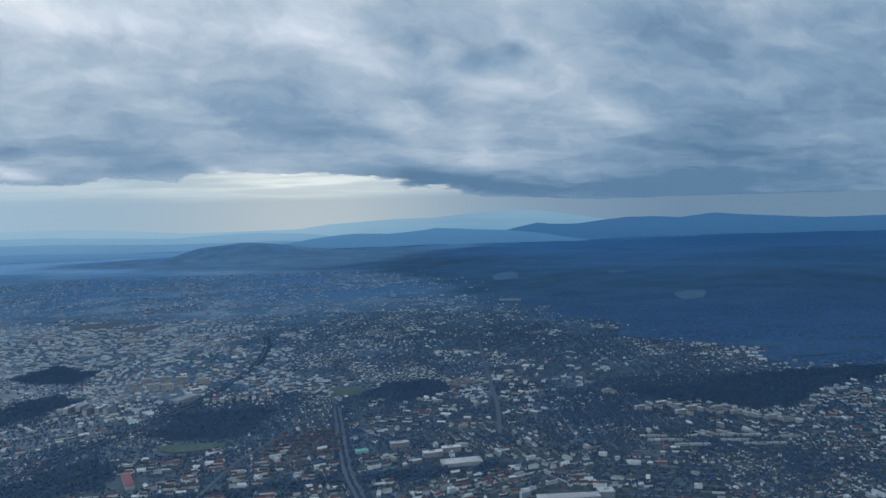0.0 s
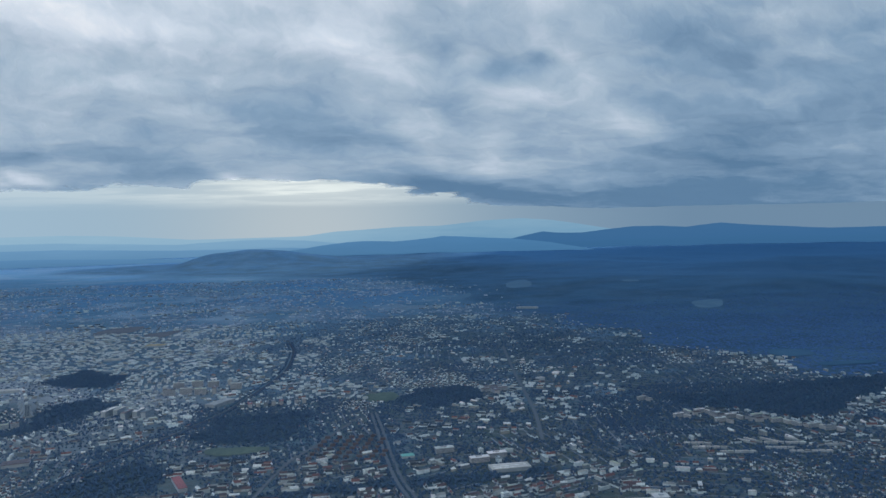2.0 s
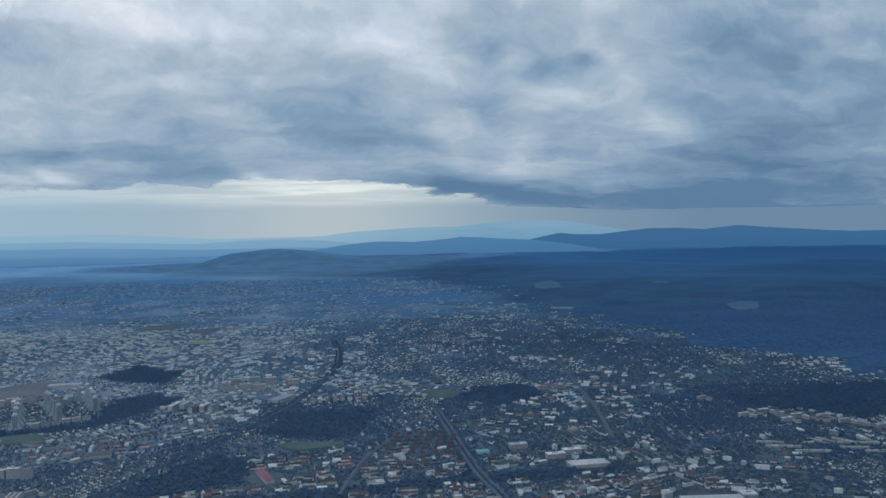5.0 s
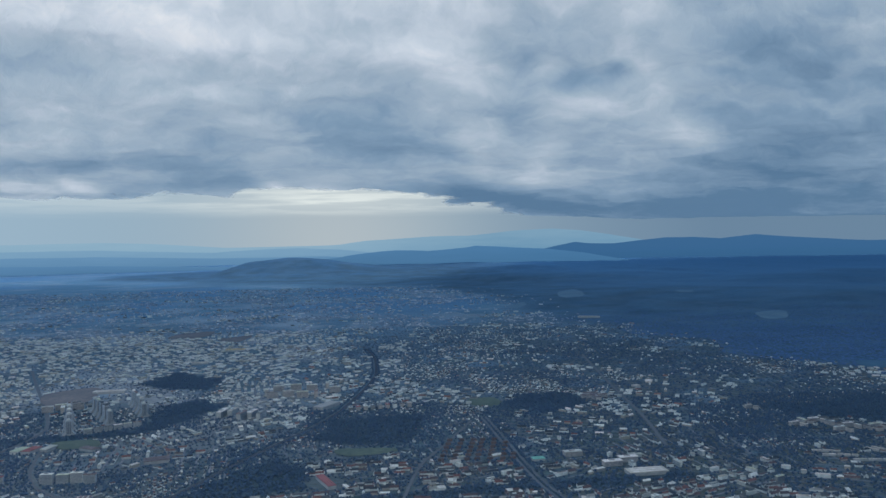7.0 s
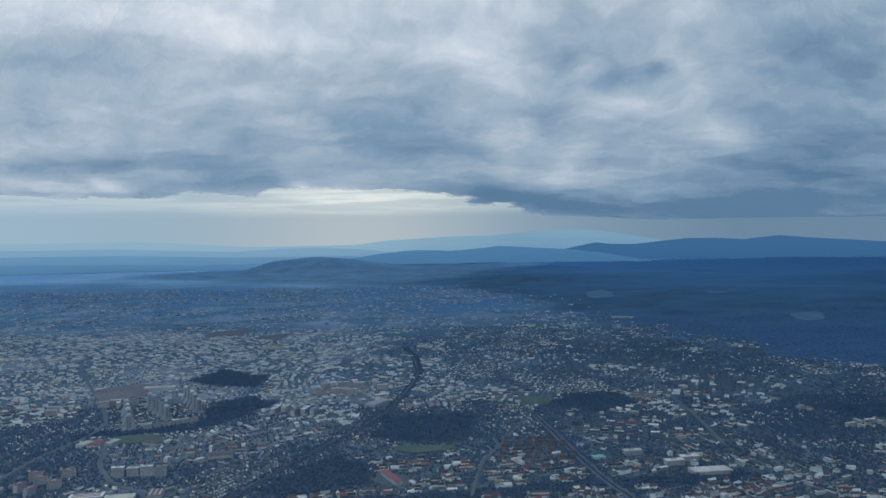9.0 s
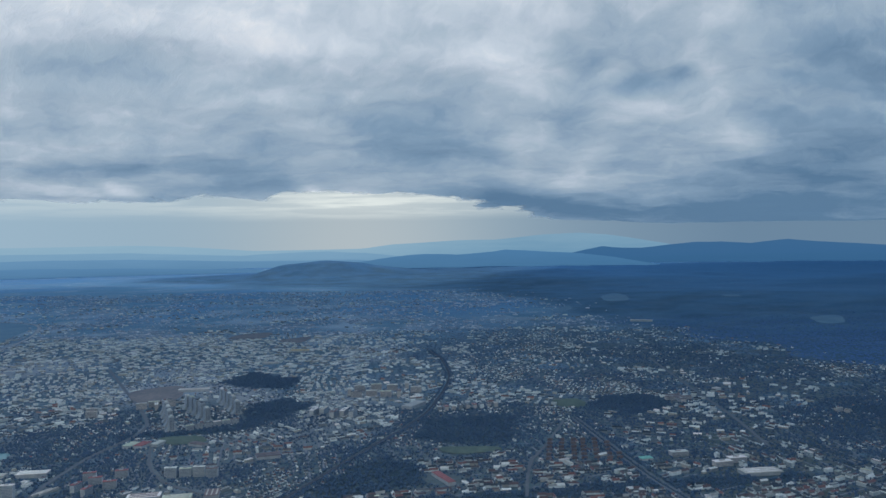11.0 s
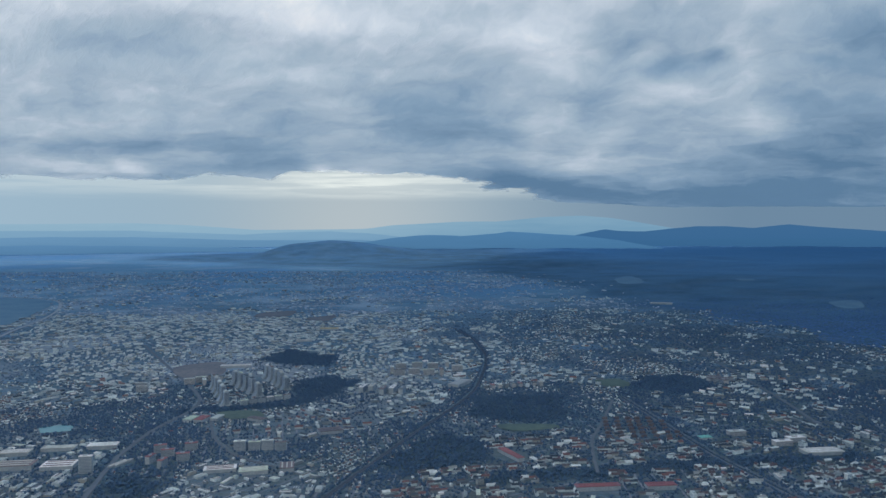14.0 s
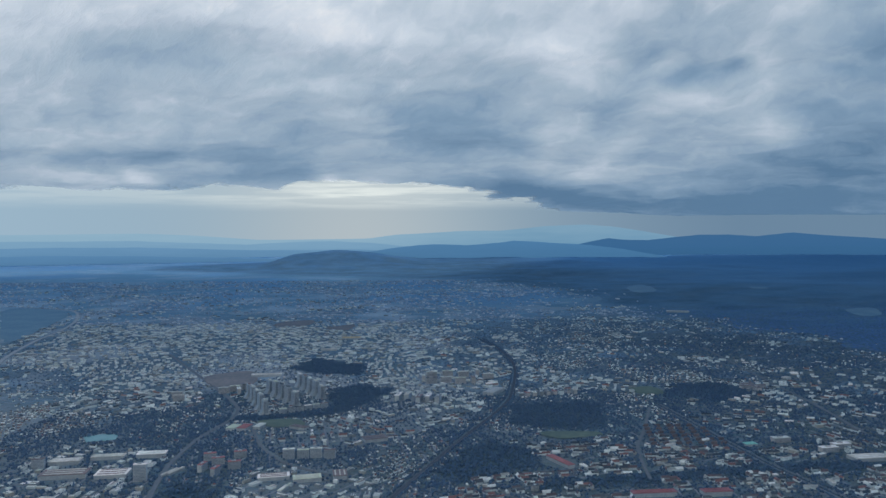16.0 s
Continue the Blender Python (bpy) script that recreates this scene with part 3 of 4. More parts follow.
def build_ground():
    me, x, y = sheet("ground", axis(-4850, 4850, 5, -420, 380), axis(-4850, 4850, 5, 170, 1000, 1.035), land, ground_material())
    wood = np.zeros(len(x))
    for k in range(8):
        reach = np.clip(.035 * (y - 100), 4, 40) * (.35 if k % 2 else 1.0)
        wood += in_forest(x + reach * math.cos(k * .785), y + reach * 1.5 * math.sin(k * .785)) / 8
    for poly in WOODS.values():
        wood = np.maximum(wood, in_wood(poly, x, y))
    # cut of the painted haze over woods, easing with distance on the right
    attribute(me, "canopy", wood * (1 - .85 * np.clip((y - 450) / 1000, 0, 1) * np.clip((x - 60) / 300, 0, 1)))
    patch = np.array([noise.fractal((a * .006, b * .004, 2.2), 0.9, 2.1, 4) if b > 600 and a < 60 else -1 for a, b in zip(x, y)])
    wood = np.maximum(wood, np.clip(patch * 3 + .05, 0, .65) * np.clip((y - 620) / 250, 0, 1))
    attribute(me, "wood", wood)
    town = (y < 640 + .25 * np.clip(x + 350, -200, 300)) | (np.sin(x * .02) * np.sin(y * .017 + 1) > .45)
    works = np.array([noise.fractal((a * .02, b * .014, 8.8), 0.9, 2.1, 4) if -700 < a < 20 and 160 < b < 1100 else -1 for a, b in zip(x, y)])
    attribute(me, "paved", np.clip(.20 + 1.6 * works, 0, .85) * np.clip((-x - 50) / 90, 0, 1) * np.clip((1150 - y) / 350, 0, 1) * np.clip((y - 230) / 100, .25, 1))
    # cut of the painted haze on leafy land, fading to none far off
    attribute(me, "leaf_haze_cut", np.clip((x + 140) / 160, .5, 1) * np.clip((850 - y) / 350, 0, 1))
    attribute(me, "farm", (1.0 - town) * (1 - np.clip(wood, 0, 1)))
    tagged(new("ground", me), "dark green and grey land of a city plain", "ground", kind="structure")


build_ground()


def build_backdrop(name, label, far, crest, rough, mat):
    """A distant skyline: an arc of land whose crest follows a few heights."""
    n = 260
    v, f = [], []
    for i in range(n):
        u = i / (n - 1)
        bearing = crest[0][0] + (crest[-1][0] - crest[0][0]) * u
        a = radians(bearing)
        h = float(np.interp(bearing, [p[0] for p in crest], [p[1] for p in crest]))
        h += rough * (noise.noise((u * 14, far, 0)) + .5 * noise.noise((u * 40, far, 3)))
        x, y = far * math.sin(a), far * math.cos(a)
        v += [(x, y, -60), (x, y, h), (x * 1.04, y * 1.04, h * .6)]
        if i:
            k = 3 * i
            f += [(k - 3, k, k + 1, k - 2), (k - 2, k + 1, k + 2, k - 1)]
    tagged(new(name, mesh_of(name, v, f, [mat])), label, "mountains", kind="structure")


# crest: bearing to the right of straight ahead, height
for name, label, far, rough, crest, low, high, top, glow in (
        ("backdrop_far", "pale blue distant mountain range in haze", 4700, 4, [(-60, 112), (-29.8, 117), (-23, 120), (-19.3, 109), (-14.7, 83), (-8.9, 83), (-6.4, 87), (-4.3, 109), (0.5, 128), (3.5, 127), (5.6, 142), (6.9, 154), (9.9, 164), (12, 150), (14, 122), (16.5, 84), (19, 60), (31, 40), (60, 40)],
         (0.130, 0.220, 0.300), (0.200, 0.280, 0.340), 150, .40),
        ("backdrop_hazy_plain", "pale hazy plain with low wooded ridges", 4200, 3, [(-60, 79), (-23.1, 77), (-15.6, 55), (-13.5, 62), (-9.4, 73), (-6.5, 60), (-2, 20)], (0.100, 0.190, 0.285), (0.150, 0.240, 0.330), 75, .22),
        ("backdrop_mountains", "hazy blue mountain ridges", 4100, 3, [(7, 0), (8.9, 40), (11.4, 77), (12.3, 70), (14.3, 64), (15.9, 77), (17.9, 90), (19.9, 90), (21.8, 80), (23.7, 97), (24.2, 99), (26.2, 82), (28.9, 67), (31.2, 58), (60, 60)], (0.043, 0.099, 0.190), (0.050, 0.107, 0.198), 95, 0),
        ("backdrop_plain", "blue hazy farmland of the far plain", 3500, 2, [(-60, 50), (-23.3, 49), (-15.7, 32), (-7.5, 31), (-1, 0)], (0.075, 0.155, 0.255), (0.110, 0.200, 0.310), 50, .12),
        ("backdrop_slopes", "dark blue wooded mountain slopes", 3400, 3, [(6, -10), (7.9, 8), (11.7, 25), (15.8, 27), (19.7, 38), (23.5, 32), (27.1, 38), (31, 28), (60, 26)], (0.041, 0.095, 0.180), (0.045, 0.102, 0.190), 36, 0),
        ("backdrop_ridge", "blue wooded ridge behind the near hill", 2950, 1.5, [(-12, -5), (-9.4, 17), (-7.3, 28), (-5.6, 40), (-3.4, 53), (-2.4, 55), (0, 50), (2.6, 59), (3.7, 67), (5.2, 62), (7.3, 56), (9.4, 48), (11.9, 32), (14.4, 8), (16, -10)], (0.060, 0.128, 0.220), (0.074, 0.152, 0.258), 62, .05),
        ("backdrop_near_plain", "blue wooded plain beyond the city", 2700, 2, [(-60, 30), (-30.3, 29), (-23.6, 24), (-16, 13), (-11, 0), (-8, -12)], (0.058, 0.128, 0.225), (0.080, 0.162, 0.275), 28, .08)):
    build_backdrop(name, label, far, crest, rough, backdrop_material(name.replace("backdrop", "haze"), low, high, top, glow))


# ---- cloud deck ----
# places where the deck is thin or heavy, in its own plan: across, up from the horizon, half width, half height, lean in degrees, amount
BRIGHT = [(-6.64, 4.05, 2.2, 0.7, 0, -0.12), (-3.64, 3.65, 0.9, 0.35, -10, -0.24), (-0.24, 3.4, 1.1, 0.35, -5, -0.24), (2.86, 2.55, 1.1, 0.35, 5, -0.26), (4.06, 3.03, 0.55, 0.3, -40, -0.26), (2.36, 3.06, 0.25, 0.3, 0, -0.15), (0.71, 2.98, 0.4, 0.3, -30, -0.2), (0.86, 1.63, 0.3, 0.5, 25, -0.2), (2.06, 1.51, 0.34, 0.6, -35, -0.2), (1.76, 1.14, 1.0, 0.18, 0, -0.22), (4.71, 1.92, 0.6, 0.3, -35, -0.22), (-1.84, 0.8, 1.7, 0.2, -3, -0.75), (-2.64, 1.03, 0.26, 0.12, -30, -0.45), (-6.84, 0.84, 2.6, 0.08, 0, -0.8), (-7.44, 1.21, 1.1, 0.18, -10, -0.25), (-6.14, 1.14, 0.4, 0.1, -15, -0.3)]
HEAVY = [(2.66, 2.85, 0.45, 0.2, 0, 0.5), (3.56, 3.07, 0.3, 0.2, 0, 0.4), (1.76, 2.82, 0.35, 0.7, 0, 0.28), (-0.84, 1.91, 1.9, 0.4, -14, 0.26), (-3.04, 1.79, 1.8, 0.3, -14, 0.14), (-4.04, 1.16, 1.6, 0.2, 0, 0.34), (-6.34, 1.55, 2.0, 0.25, 0, 0.16), (0.66, 0.88, 1.4, 0.22, -4, 0.42), (3.66, 0.67, 3.2, 0.26, -2, 0.5), (6.66, 1.04, 2.0, 0.7, 0, 0.42), (5.06, 3.66, 2.0, 0.6, 0, 0.16), (6.16, 2.55, 1.8, 0.8, 0, 0.16), (9.6, 2.8, 3.0, 2.4, 0, 0.24), (2.2, 2.6, 2.6, 1.5, 0, 0.05)]


def build_clouds():
    def height(x, y):
        flat = np.stack([x, y], -1).reshape(-1, 2)
        puff = np.array([noise.fractal((a * .008 + b * .002, b * .0045 - a * .002, 9.1), 0.9, 2.1, 4) for a, b in flat]).reshape(x.shape)
        return 185 + np.clip((y - 900) / 1000, 0, 1) * 22 + 5 * puff - (4 + 12 * puff) * np.exp(-((x + 190) / 190) ** 2) * np.clip((y - 1560) / 300, 0, 1) - 3 * np.exp(-((x + 720) / 260) ** 2) * np.clip((y - 1450) / 300, 0, 1) - 34 * np.clip((x - 250) / 700, 0, 1) * np.clip((y - 1900) / 1200, 0, 1)
    xs = axis(-3600, 3600, 9, -700, 700, 1.03)
    ys = axis(-2600, 3300, 5, 320, 700, 1.012)
    me, x, y = sheet("cloud_deck", xs, ys, height, cloud_material())
    # the deck's own plan: bearing across, height over the horizon up, as seen from under its middle
    far = np.maximum(y + 5, 150.0)
    across = 13.31 * np.tan(np.arctan((x + 60) / far) - .0235)
    up = 13.31 * (185 + np.clip((y - 900) / 1000, 0, 1) * 22 - 70) / far
    rise = 4.3 * np.log(up + .3)
    me.attributes.new("flow", "FLOAT_VECTOR", "POINT").data.foreach_set("vector", np.stack([across, rise, across * 0], -1).reshape(-1).astype(np.float32))
    # the unseen part overhead is thinned to light the ground, mostly on the left
    thick = .50 + .20 * np.clip((2.6 - up) / 2.2, 0, 1) + .10 * np.clip(across / 8, 0, 1) - np.clip((440 - y) / 480, 0, .9) * (1.2 - 1.1 * np.clip((x + 130) / 330, 0, 1))
    for a, b, ra, rb, lean, k in BRIGHT + HEAVY:
        c, q = math.cos(radians(lean)), math.sin(radians(lean))
        da, db = across - a, up - b
        thick += k * np.exp(-((da * c + db * q) / ra) ** 2 - ((db * c - da * q) / rb) ** 2)
    attribute(me, "thick", thick)
    edge = np.interp(x, [-1500, -500, -200, 100, 350, 700, 2500], [1650, 1750, 1950, 2200, 3000, 3700, 4000])
    edge += np.array([380 * noise.noise((a * .007, 3.3, 0)) + 160 * noise.noise((a * .013, 7.7, 0)) for a in x])
    hole = np.clip((y - edge) / 520 + .3, -.2, 2.0) - (y < edge - 420) * 1.0
    for a, b, ra, rb in ((-1.75, .84, 1.5, .20), (-6.6, .83, 2.6, .07)):
        hole += 2.4 * np.exp(-((across - a) / ra) ** 2 - ((up - b) / rb) ** 2)
    attribute(me, "hole", hole)
    tagged(new("cloud_deck", me), "grey blue overcast cloud deck with bright thin patches", "clouds", kind="stuff")


build_clouds()


# ---- roads, fields, water ----
def strip(points, width, z):
    """A ribbon along a line, rounded at its bends."""
    pts = [Vector(p) for p in points]
    fine = []
    for i in range(len(pts) - 1):
        p0, p1, p2, p3 = pts[max(i - 1, 0)], pts[i], pts[i + 1], pts[min(i + 2, len(pts) - 1)]
        for k in range(8):
            u = k / 8
            fine.append(.5 * (2 * p1 + (p2 - p0) * u + (2 * p0 - 5 * p1 + 4 * p2 - p3) * u * u + (3 * p1 - p0 - 3 * p2 + p3) * u ** 3))
    fine.append(pts[-1])
    v, f = [], []
    for i, p in enumerate(fine):
        d = (fine[min(i + 1, len(fine) - 1)] - fine[max(i - 1, 0)]).normalized()
        s = Vector((-d.y, d.x)) * width / 2
        h = float(land(np.array(p.x), np.array(p.y))) + z
        for a, zz in ((s * 1.25, -.4), (s, 0), (-s, 0), (-s * 1.25, -.4)):
            v.append((p.x + a.x, p.y + a.y, h + zz))
        if i:
            k = 4 * i
            f += [(k - 4 + j, k - 3 + j, k + 1 + j, k + j) for j in range(3)]
    return v, f


ROAD_LABELS = {
    "railway": "dark ballasted railway line in a tree-lined cutting", "motorway": "grey asphalt motorway curving past the tower blocks",
    "far_motorway": "pale grey motorway bending through open fields", "garden_avenue": "broad avenue with a planted middle strip",
    "side_avenue": "straight grey avenue between terraced houses", "main_street": "long straight main street lined with houses",
    "estate_road": "grey access road beside apartment blocks",
}
for name, (points, width) in ROADS.items():
    rail = name == "railway"
    planted = name == "garden_avenue"
    road = tagged(new(name, mesh_of(name, *strip(points, width, .12), [m_rail if rail else m_road if planted else m_pale if name == "far_motorway" else m_road])), ROAD_LABELS[name], "railway" if rail else "road", kind="structure")
    for shift in ((-.28, .28) if rail else (0.0,) if planted else (-.5, .5)):
        w = .05 if rail else .24 if planted else .07
        line = [(Vector(b) - Vector(a)).normalized() for a, b in zip(points, points[1:])]
        line.append(line[-1])
        off = [(p[0] - d.y * shift * width, p[1] + d.x * shift * width) for p, d in zip(points, line)]
        kerb = new("track" if rail else "middle_strip" if planted else "kerb", mesh_of("kerb", *strip(off, w * width, .17), [m_verge if planted else m_mark]))
        kerb.parent = road

FIELD_LABELS = {
    "meadow": "green mown meadow beside a dark park", "sports_field": "long green sports field among trees", "waste_ground": "bare brown ground beside the tower blocks",
    "ploughed_field": "brown ploughed field at the edge of the city", "stubble_field": "pale brown stubble field", "pasture": "dry brown green farmland beside the motorway",
    "green": "dull green open ground below the tower blocks", "clearing": "pale grassy clearing in the forest", "hill_pasture": "grassy clearing on a forested slope",
    "ridge_clearing": "pale narrow clearing high in the forest", "valley_meadow": "dull green meadow in a wooded valley",
    "forest_ride": "long pale strip of cleared forest", "village_pasture": "pale pasture strip beyond the last houses",
}
SOILS = {"grass": m_grass, "soil": m_soil, "straw": m_straw, "heath": m_heath}
for name, (poly, soil) in FIELDS.items():
    pts = []
    for _ in range(2):
        poly = [(a[0] * (1 - u) + b[0] * u, a[1] * (1 - u) + b[1] * u) for a, b in zip(poly, poly[1:] + poly[:1]) for u in (.2, .8)]
    for (x0, y0), (x1, y1) in zip(poly, poly[1:] + poly[:1]):
        for k in range(2):
            x, y = x0 + (x1 - x0) * k / 2, y0 + (y1 - y0) * k / 2
            j = .12 * math.hypot(x1 - x0, y1 - y0)
            x, y = x + j * noise.noise((x, y, 1)), y + j * noise.noise((x, y, 5))
            pts.append((x, y, float(land(np.array(x), np.array(y))) + .3))
    mid, n, v, f = np.mean(np.array(pts), 0), len(pts), [], []
    for ring in range(9):
        for p in pts:
            x, y = (p[0] * (8 - ring) + mid[0] * ring) / 8, (p[1] * (8 - ring) + mid[1] * ring) / 8
            v.append((x, y, float(land(np.array(x), np.array(y))) + .35))
        if ring:
            f += [((ring - 1) * n + k, (ring - 1) * n + (k + 1) % n, ring * n + (k + 1) % n, ring * n + k) for k in range(n)]
    tagged(new(name, mesh_of(name, v, f, [SOILS[soil]])), FIELD_LABELS[name], "field", kind="structure")
pond = [(x, y, .2) for x, y in POND]
tagged(new("water", mesh_of("water", pond, [tuple(range(len(pond)))], [m_water])), "turquoise bathing pond among trees", "pond", kind="structure")


# ---- single buildings ----
def part(name, mesh, parent, label=""):
    ob = new(name, mesh)
    ob.parent = parent
    return tagged(ob, label)


def base(name, x, y, angle, label, category, group):
    ob = new(name)
    ob.empty_display_size = .5
    ob.matrix_basis = pose(x, y, float(land(np.array(float(x)), np.array(float(y)))), 0, 0, angle)
    return tagged(ob, label, category, group)


MESHES = {}


def shared(key, make):
    if key not in MESHES:
        MESHES[key] = make()
    return MESHES[key]


def boxes(name, rows, mat):
    v, f = [], []
    for r in rows:
        a, b = box(*r, len(v))
        v, f = v + a, f + b
    return mesh_of(name, v, f, [mat])


TAKEN = []          # x, y, reach of what is already built


def slab(x, y, angle, l, w, h, wall, roof, name="apartment_block", label="pale rendered apartment block with a flat roof", category="apartment block", group="apartment blocks"):
    """A flat-roofed block: walls, overhanging roof slab, stair heads, window bands."""
    TAKEN.append((x, y, max(l, w) * .55 + .4))
    ob = base(name, x, y, angle, label, category, group)
    key = (l, w, h, wall.name, roof.name)
    part("wall", shared(("w",) + key, lambda: boxes("wall", [(-l / 2, -w / 2, -.3, l / 2, w / 2, h)], wall)), ob)
    part("roof", shared(("r",) + key, lambda: boxes("roof", [(-l / 2 - .06, -w / 2 - .06, h - .02, l / 2 + .06, w / 2 + .06, h + .10)], roof)), ob)
    if h > 1.4:
        part("stair_head", shared(("s",) + key, lambda: boxes("stair_head", [(-l * .2, -.25, h + .08, l * .12, .25, h + .38)], wall)), ob)
        band = shared(("b",) + key, lambda: boxes("window_band", [(-l / 2 + .15, -w / 2 - .02, 0, l / 2 - .15, w / 2 + .02, .14)], m_glass))
        for z in np.arange(.25, h - .2, .42):
            part("window_band", band, ob, "dark glazed window band").location.z = z
    else:
        rows = [(-l * .42, -w / 2 + (i + .35) * w / 3, h + .08, l * .42, -w / 2 + (i + .65) * w / 3, h + .22) for i in range(3)]
        part("skylight", shared(("k",) + key, lambda: boxes("skylight", rows, roof)), ob, "raised rooflight strip")
    return ob


def tower(x, y, angle, h):
    """A terraced tower block whose lower storeys spread outwards like a bell."""
    TAKEN.append((x, y, 4.0))
    ob = base("tower_block", x, y, angle, "pale concrete terraced tower block flaring at its base", "tower block", "terraced tower blocks")

    def spread(z):
        return .95 + 1.5 * max(0.0, 1 - z / (.5 * h)) ** 2

    def body():
        n = 14
        v, f = [], []
        for i in range(n + 1):
            z = h * i / n
            s = spread(z)
            v += [(-s, -1.9, z), (s, -1.9, z), (s, 1.9, z), (-s, 1.9, z)]
            if i:
                k = 4 * i
                f += [(k - 4 + j, k - 4 + (j + 1) % 4, k + (j + 1) % 4, k + j) for j in range(4)]
        f.append(tuple(4 * n + j for j in range(4)))
        return mesh_of("body", v, f, [m_concrete])

    part("body", shared(("tb", h), body), ob)
    for z in np.arange(.5, h - .3, .62):
        s = spread(z)
        for side in (-1, 1):
            band = shared(("band", side), lambda: boxes("balcony_band", [(-.08, -1.75, 0, .08, 1.75, .16)], m_glass))
            part("balcony_band", band, ob, "shaded row of balconies").location = (side * s, 0, z)
    part("window_column", shared(("tc", h), lambda: boxes("window_column", [(-.7 + .55 * i, -1.94, .6, -.4 + .55 * i, -1.86, h - .3) for i in range(3)], m_glass)), ob)
    part("roof_house", shared(("th", h), lambda: boxes("roof_house", [(-.55, -1.2, h, .55, 1.2, h + .45)], m_flat_one)), ob)
    return ob


for (x0, y0), (x1, y1), n in (((-200, 321), (-186, 289), 5), ((-193, 330), (-177, 305), 5), ((-182, 345), (-168, 318), 5)):
    for i in range(n):
        u = i / (n - 1)
        tower(x0 + (x1 - x0) * u, y0 + (y1 - y0) * u, math.degrees(math.atan2(y1 - y0, x1 - x0)) + 90 + 3 * (i % 2), 6.5 - (.5 if i == 0 else 0) - (.9 if n - i == 1 else 0))
for i in range(6):
    slab(-179 + 3 * i, 289.5 + 2 * i, 34, 2.9, 1.5, 2.0, m_concrete, m_flat_one, label="low pale concrete terrace beside the tower blocks")

for x, y, a, h in ((-164.5, 227, 2, 3.1), (-160, 227.5, 2, 2.7), (-156, 228, 2, 3.0), (-151.5, 226.5, 2, 2.9), (-203, 206, 5, 4.9), (-239, 219, 10, 3.0)):
    slab(x, y, a, 3.6, 1.5, h, m_concrete, m_flat_one)
for x, y, a in ((-189, 226, 15), (-185, 221, 15), (-180, 228, 15), (-183, 211, 80), (-179, 217, 15), (-188, 215, 80)):
    slab(x, y, a, 3.8, 1.4, 2.3, m_concrete, m_red, label="white rendered block with a red roof")
for x, y, a in ((-206, 340, 20), (-203, 336, 20), (-210, 335, 20), (-214, 331, 20), (-207, 330, 110), (-232, 322, 5), (-229, 315, 5)):
    slab(x, y, a, 4.6, 1.5, 2.6, m_beige, m_flat_one, label="beige rendered apartment slab near the tower blocks")
for x, y, a in ((-120, 350, 5), (-113, 352, 5), (-106, 350, 5), (-100, 352, 95), (-120, 366, 5), (-112, 369, 5), (-104, 367, 5), (-97, 372, 95), (-92, 360, 5), (-124, 358, 95)):
    slab(x, y, a, 5.2, 1.8, 2.8, m_beige, m_flat_one, label="tall beige apartment slab beside the railway")
for x, y, a in ((-134, 313, 80), (-130, 315, 80), (-125, 309, 80), (-121, 311, 80), (-117, 309, 80)):
    slab(x, y, a, 7, 1.9, 2.6, m_concrete, m_flat_one, label="grey concrete institutional block")
for i in range(9):
    slab(-81 + 3.1 * i, 317.5 + .8 * i, 100, 3.4, 1.7, 1.8, m_beige if i % 3 else m_wall_one, m_red if i % 4 == 1 else m_flat_one, label="beige and red housing block in a row")
for x, y, a in ((88, 272, 20), (93, 276, 100), (98, 277, 15), (101, 271, 100), (100, 263, 15), (106, 268, 10), (111, 263, 100), (115, 266, 10), (119, 259, 10), (123, 253, 100), (127, 250, 10), (84, 302, 30), (131, 246, 10)):
    slab(x, y, a, 4.2, 1.2, 1.45, m_beige, m_flat_one, label="beige apartment slab at the edge of the woods")
    slab(x + 2.4, y - 2.6, a + 90, 2.8, 1.1, 1.3, m_beige, m_rust if a > 50 else m_flat_one, label="short beige apartment wing at the edge of the woods")
for x, y, a, l in ((80, 236, 170, 9), (82, 231, 170, 11), (88, 225, 172, 12), (96, 236, 125, 8), (98.5, 237, 125, 8), (104, 236, 122, 7), (107, 232, 170, 14), (103, 227, 170, 9), (110, 222, 172, 14), (120, 228, 170, 10), (112, 236, 120, 8)):
    for k in range(int(l / 2.2)):
        o = 2.2 * k - l / 2 + 1.1
        slab(x + o * math.cos(radians(a)), y + o * math.sin(radians(a)) + .12 * (k % 2), a, 1.9, .6, .65, m_concrete, m_white if k % 3 else m_flat_one, "row_house", "white row house in a long terrace", "row house", "white row houses")
for row in range(6):
    for k in range(7):
        x, y = -45 + 3.9 * k + .8 * row + .3 * ((k * 7 + row * 3) % 3 - 1), 239 + 4.8 * row
        if y < 266 and x < -22 + (265 - y) * .05:
            slab(x, y, 12, 1.8, .75, .75, m_rust, m_rust, "row_house", "rust brown roofed row house in a terrace", "row house", "brown row houses")

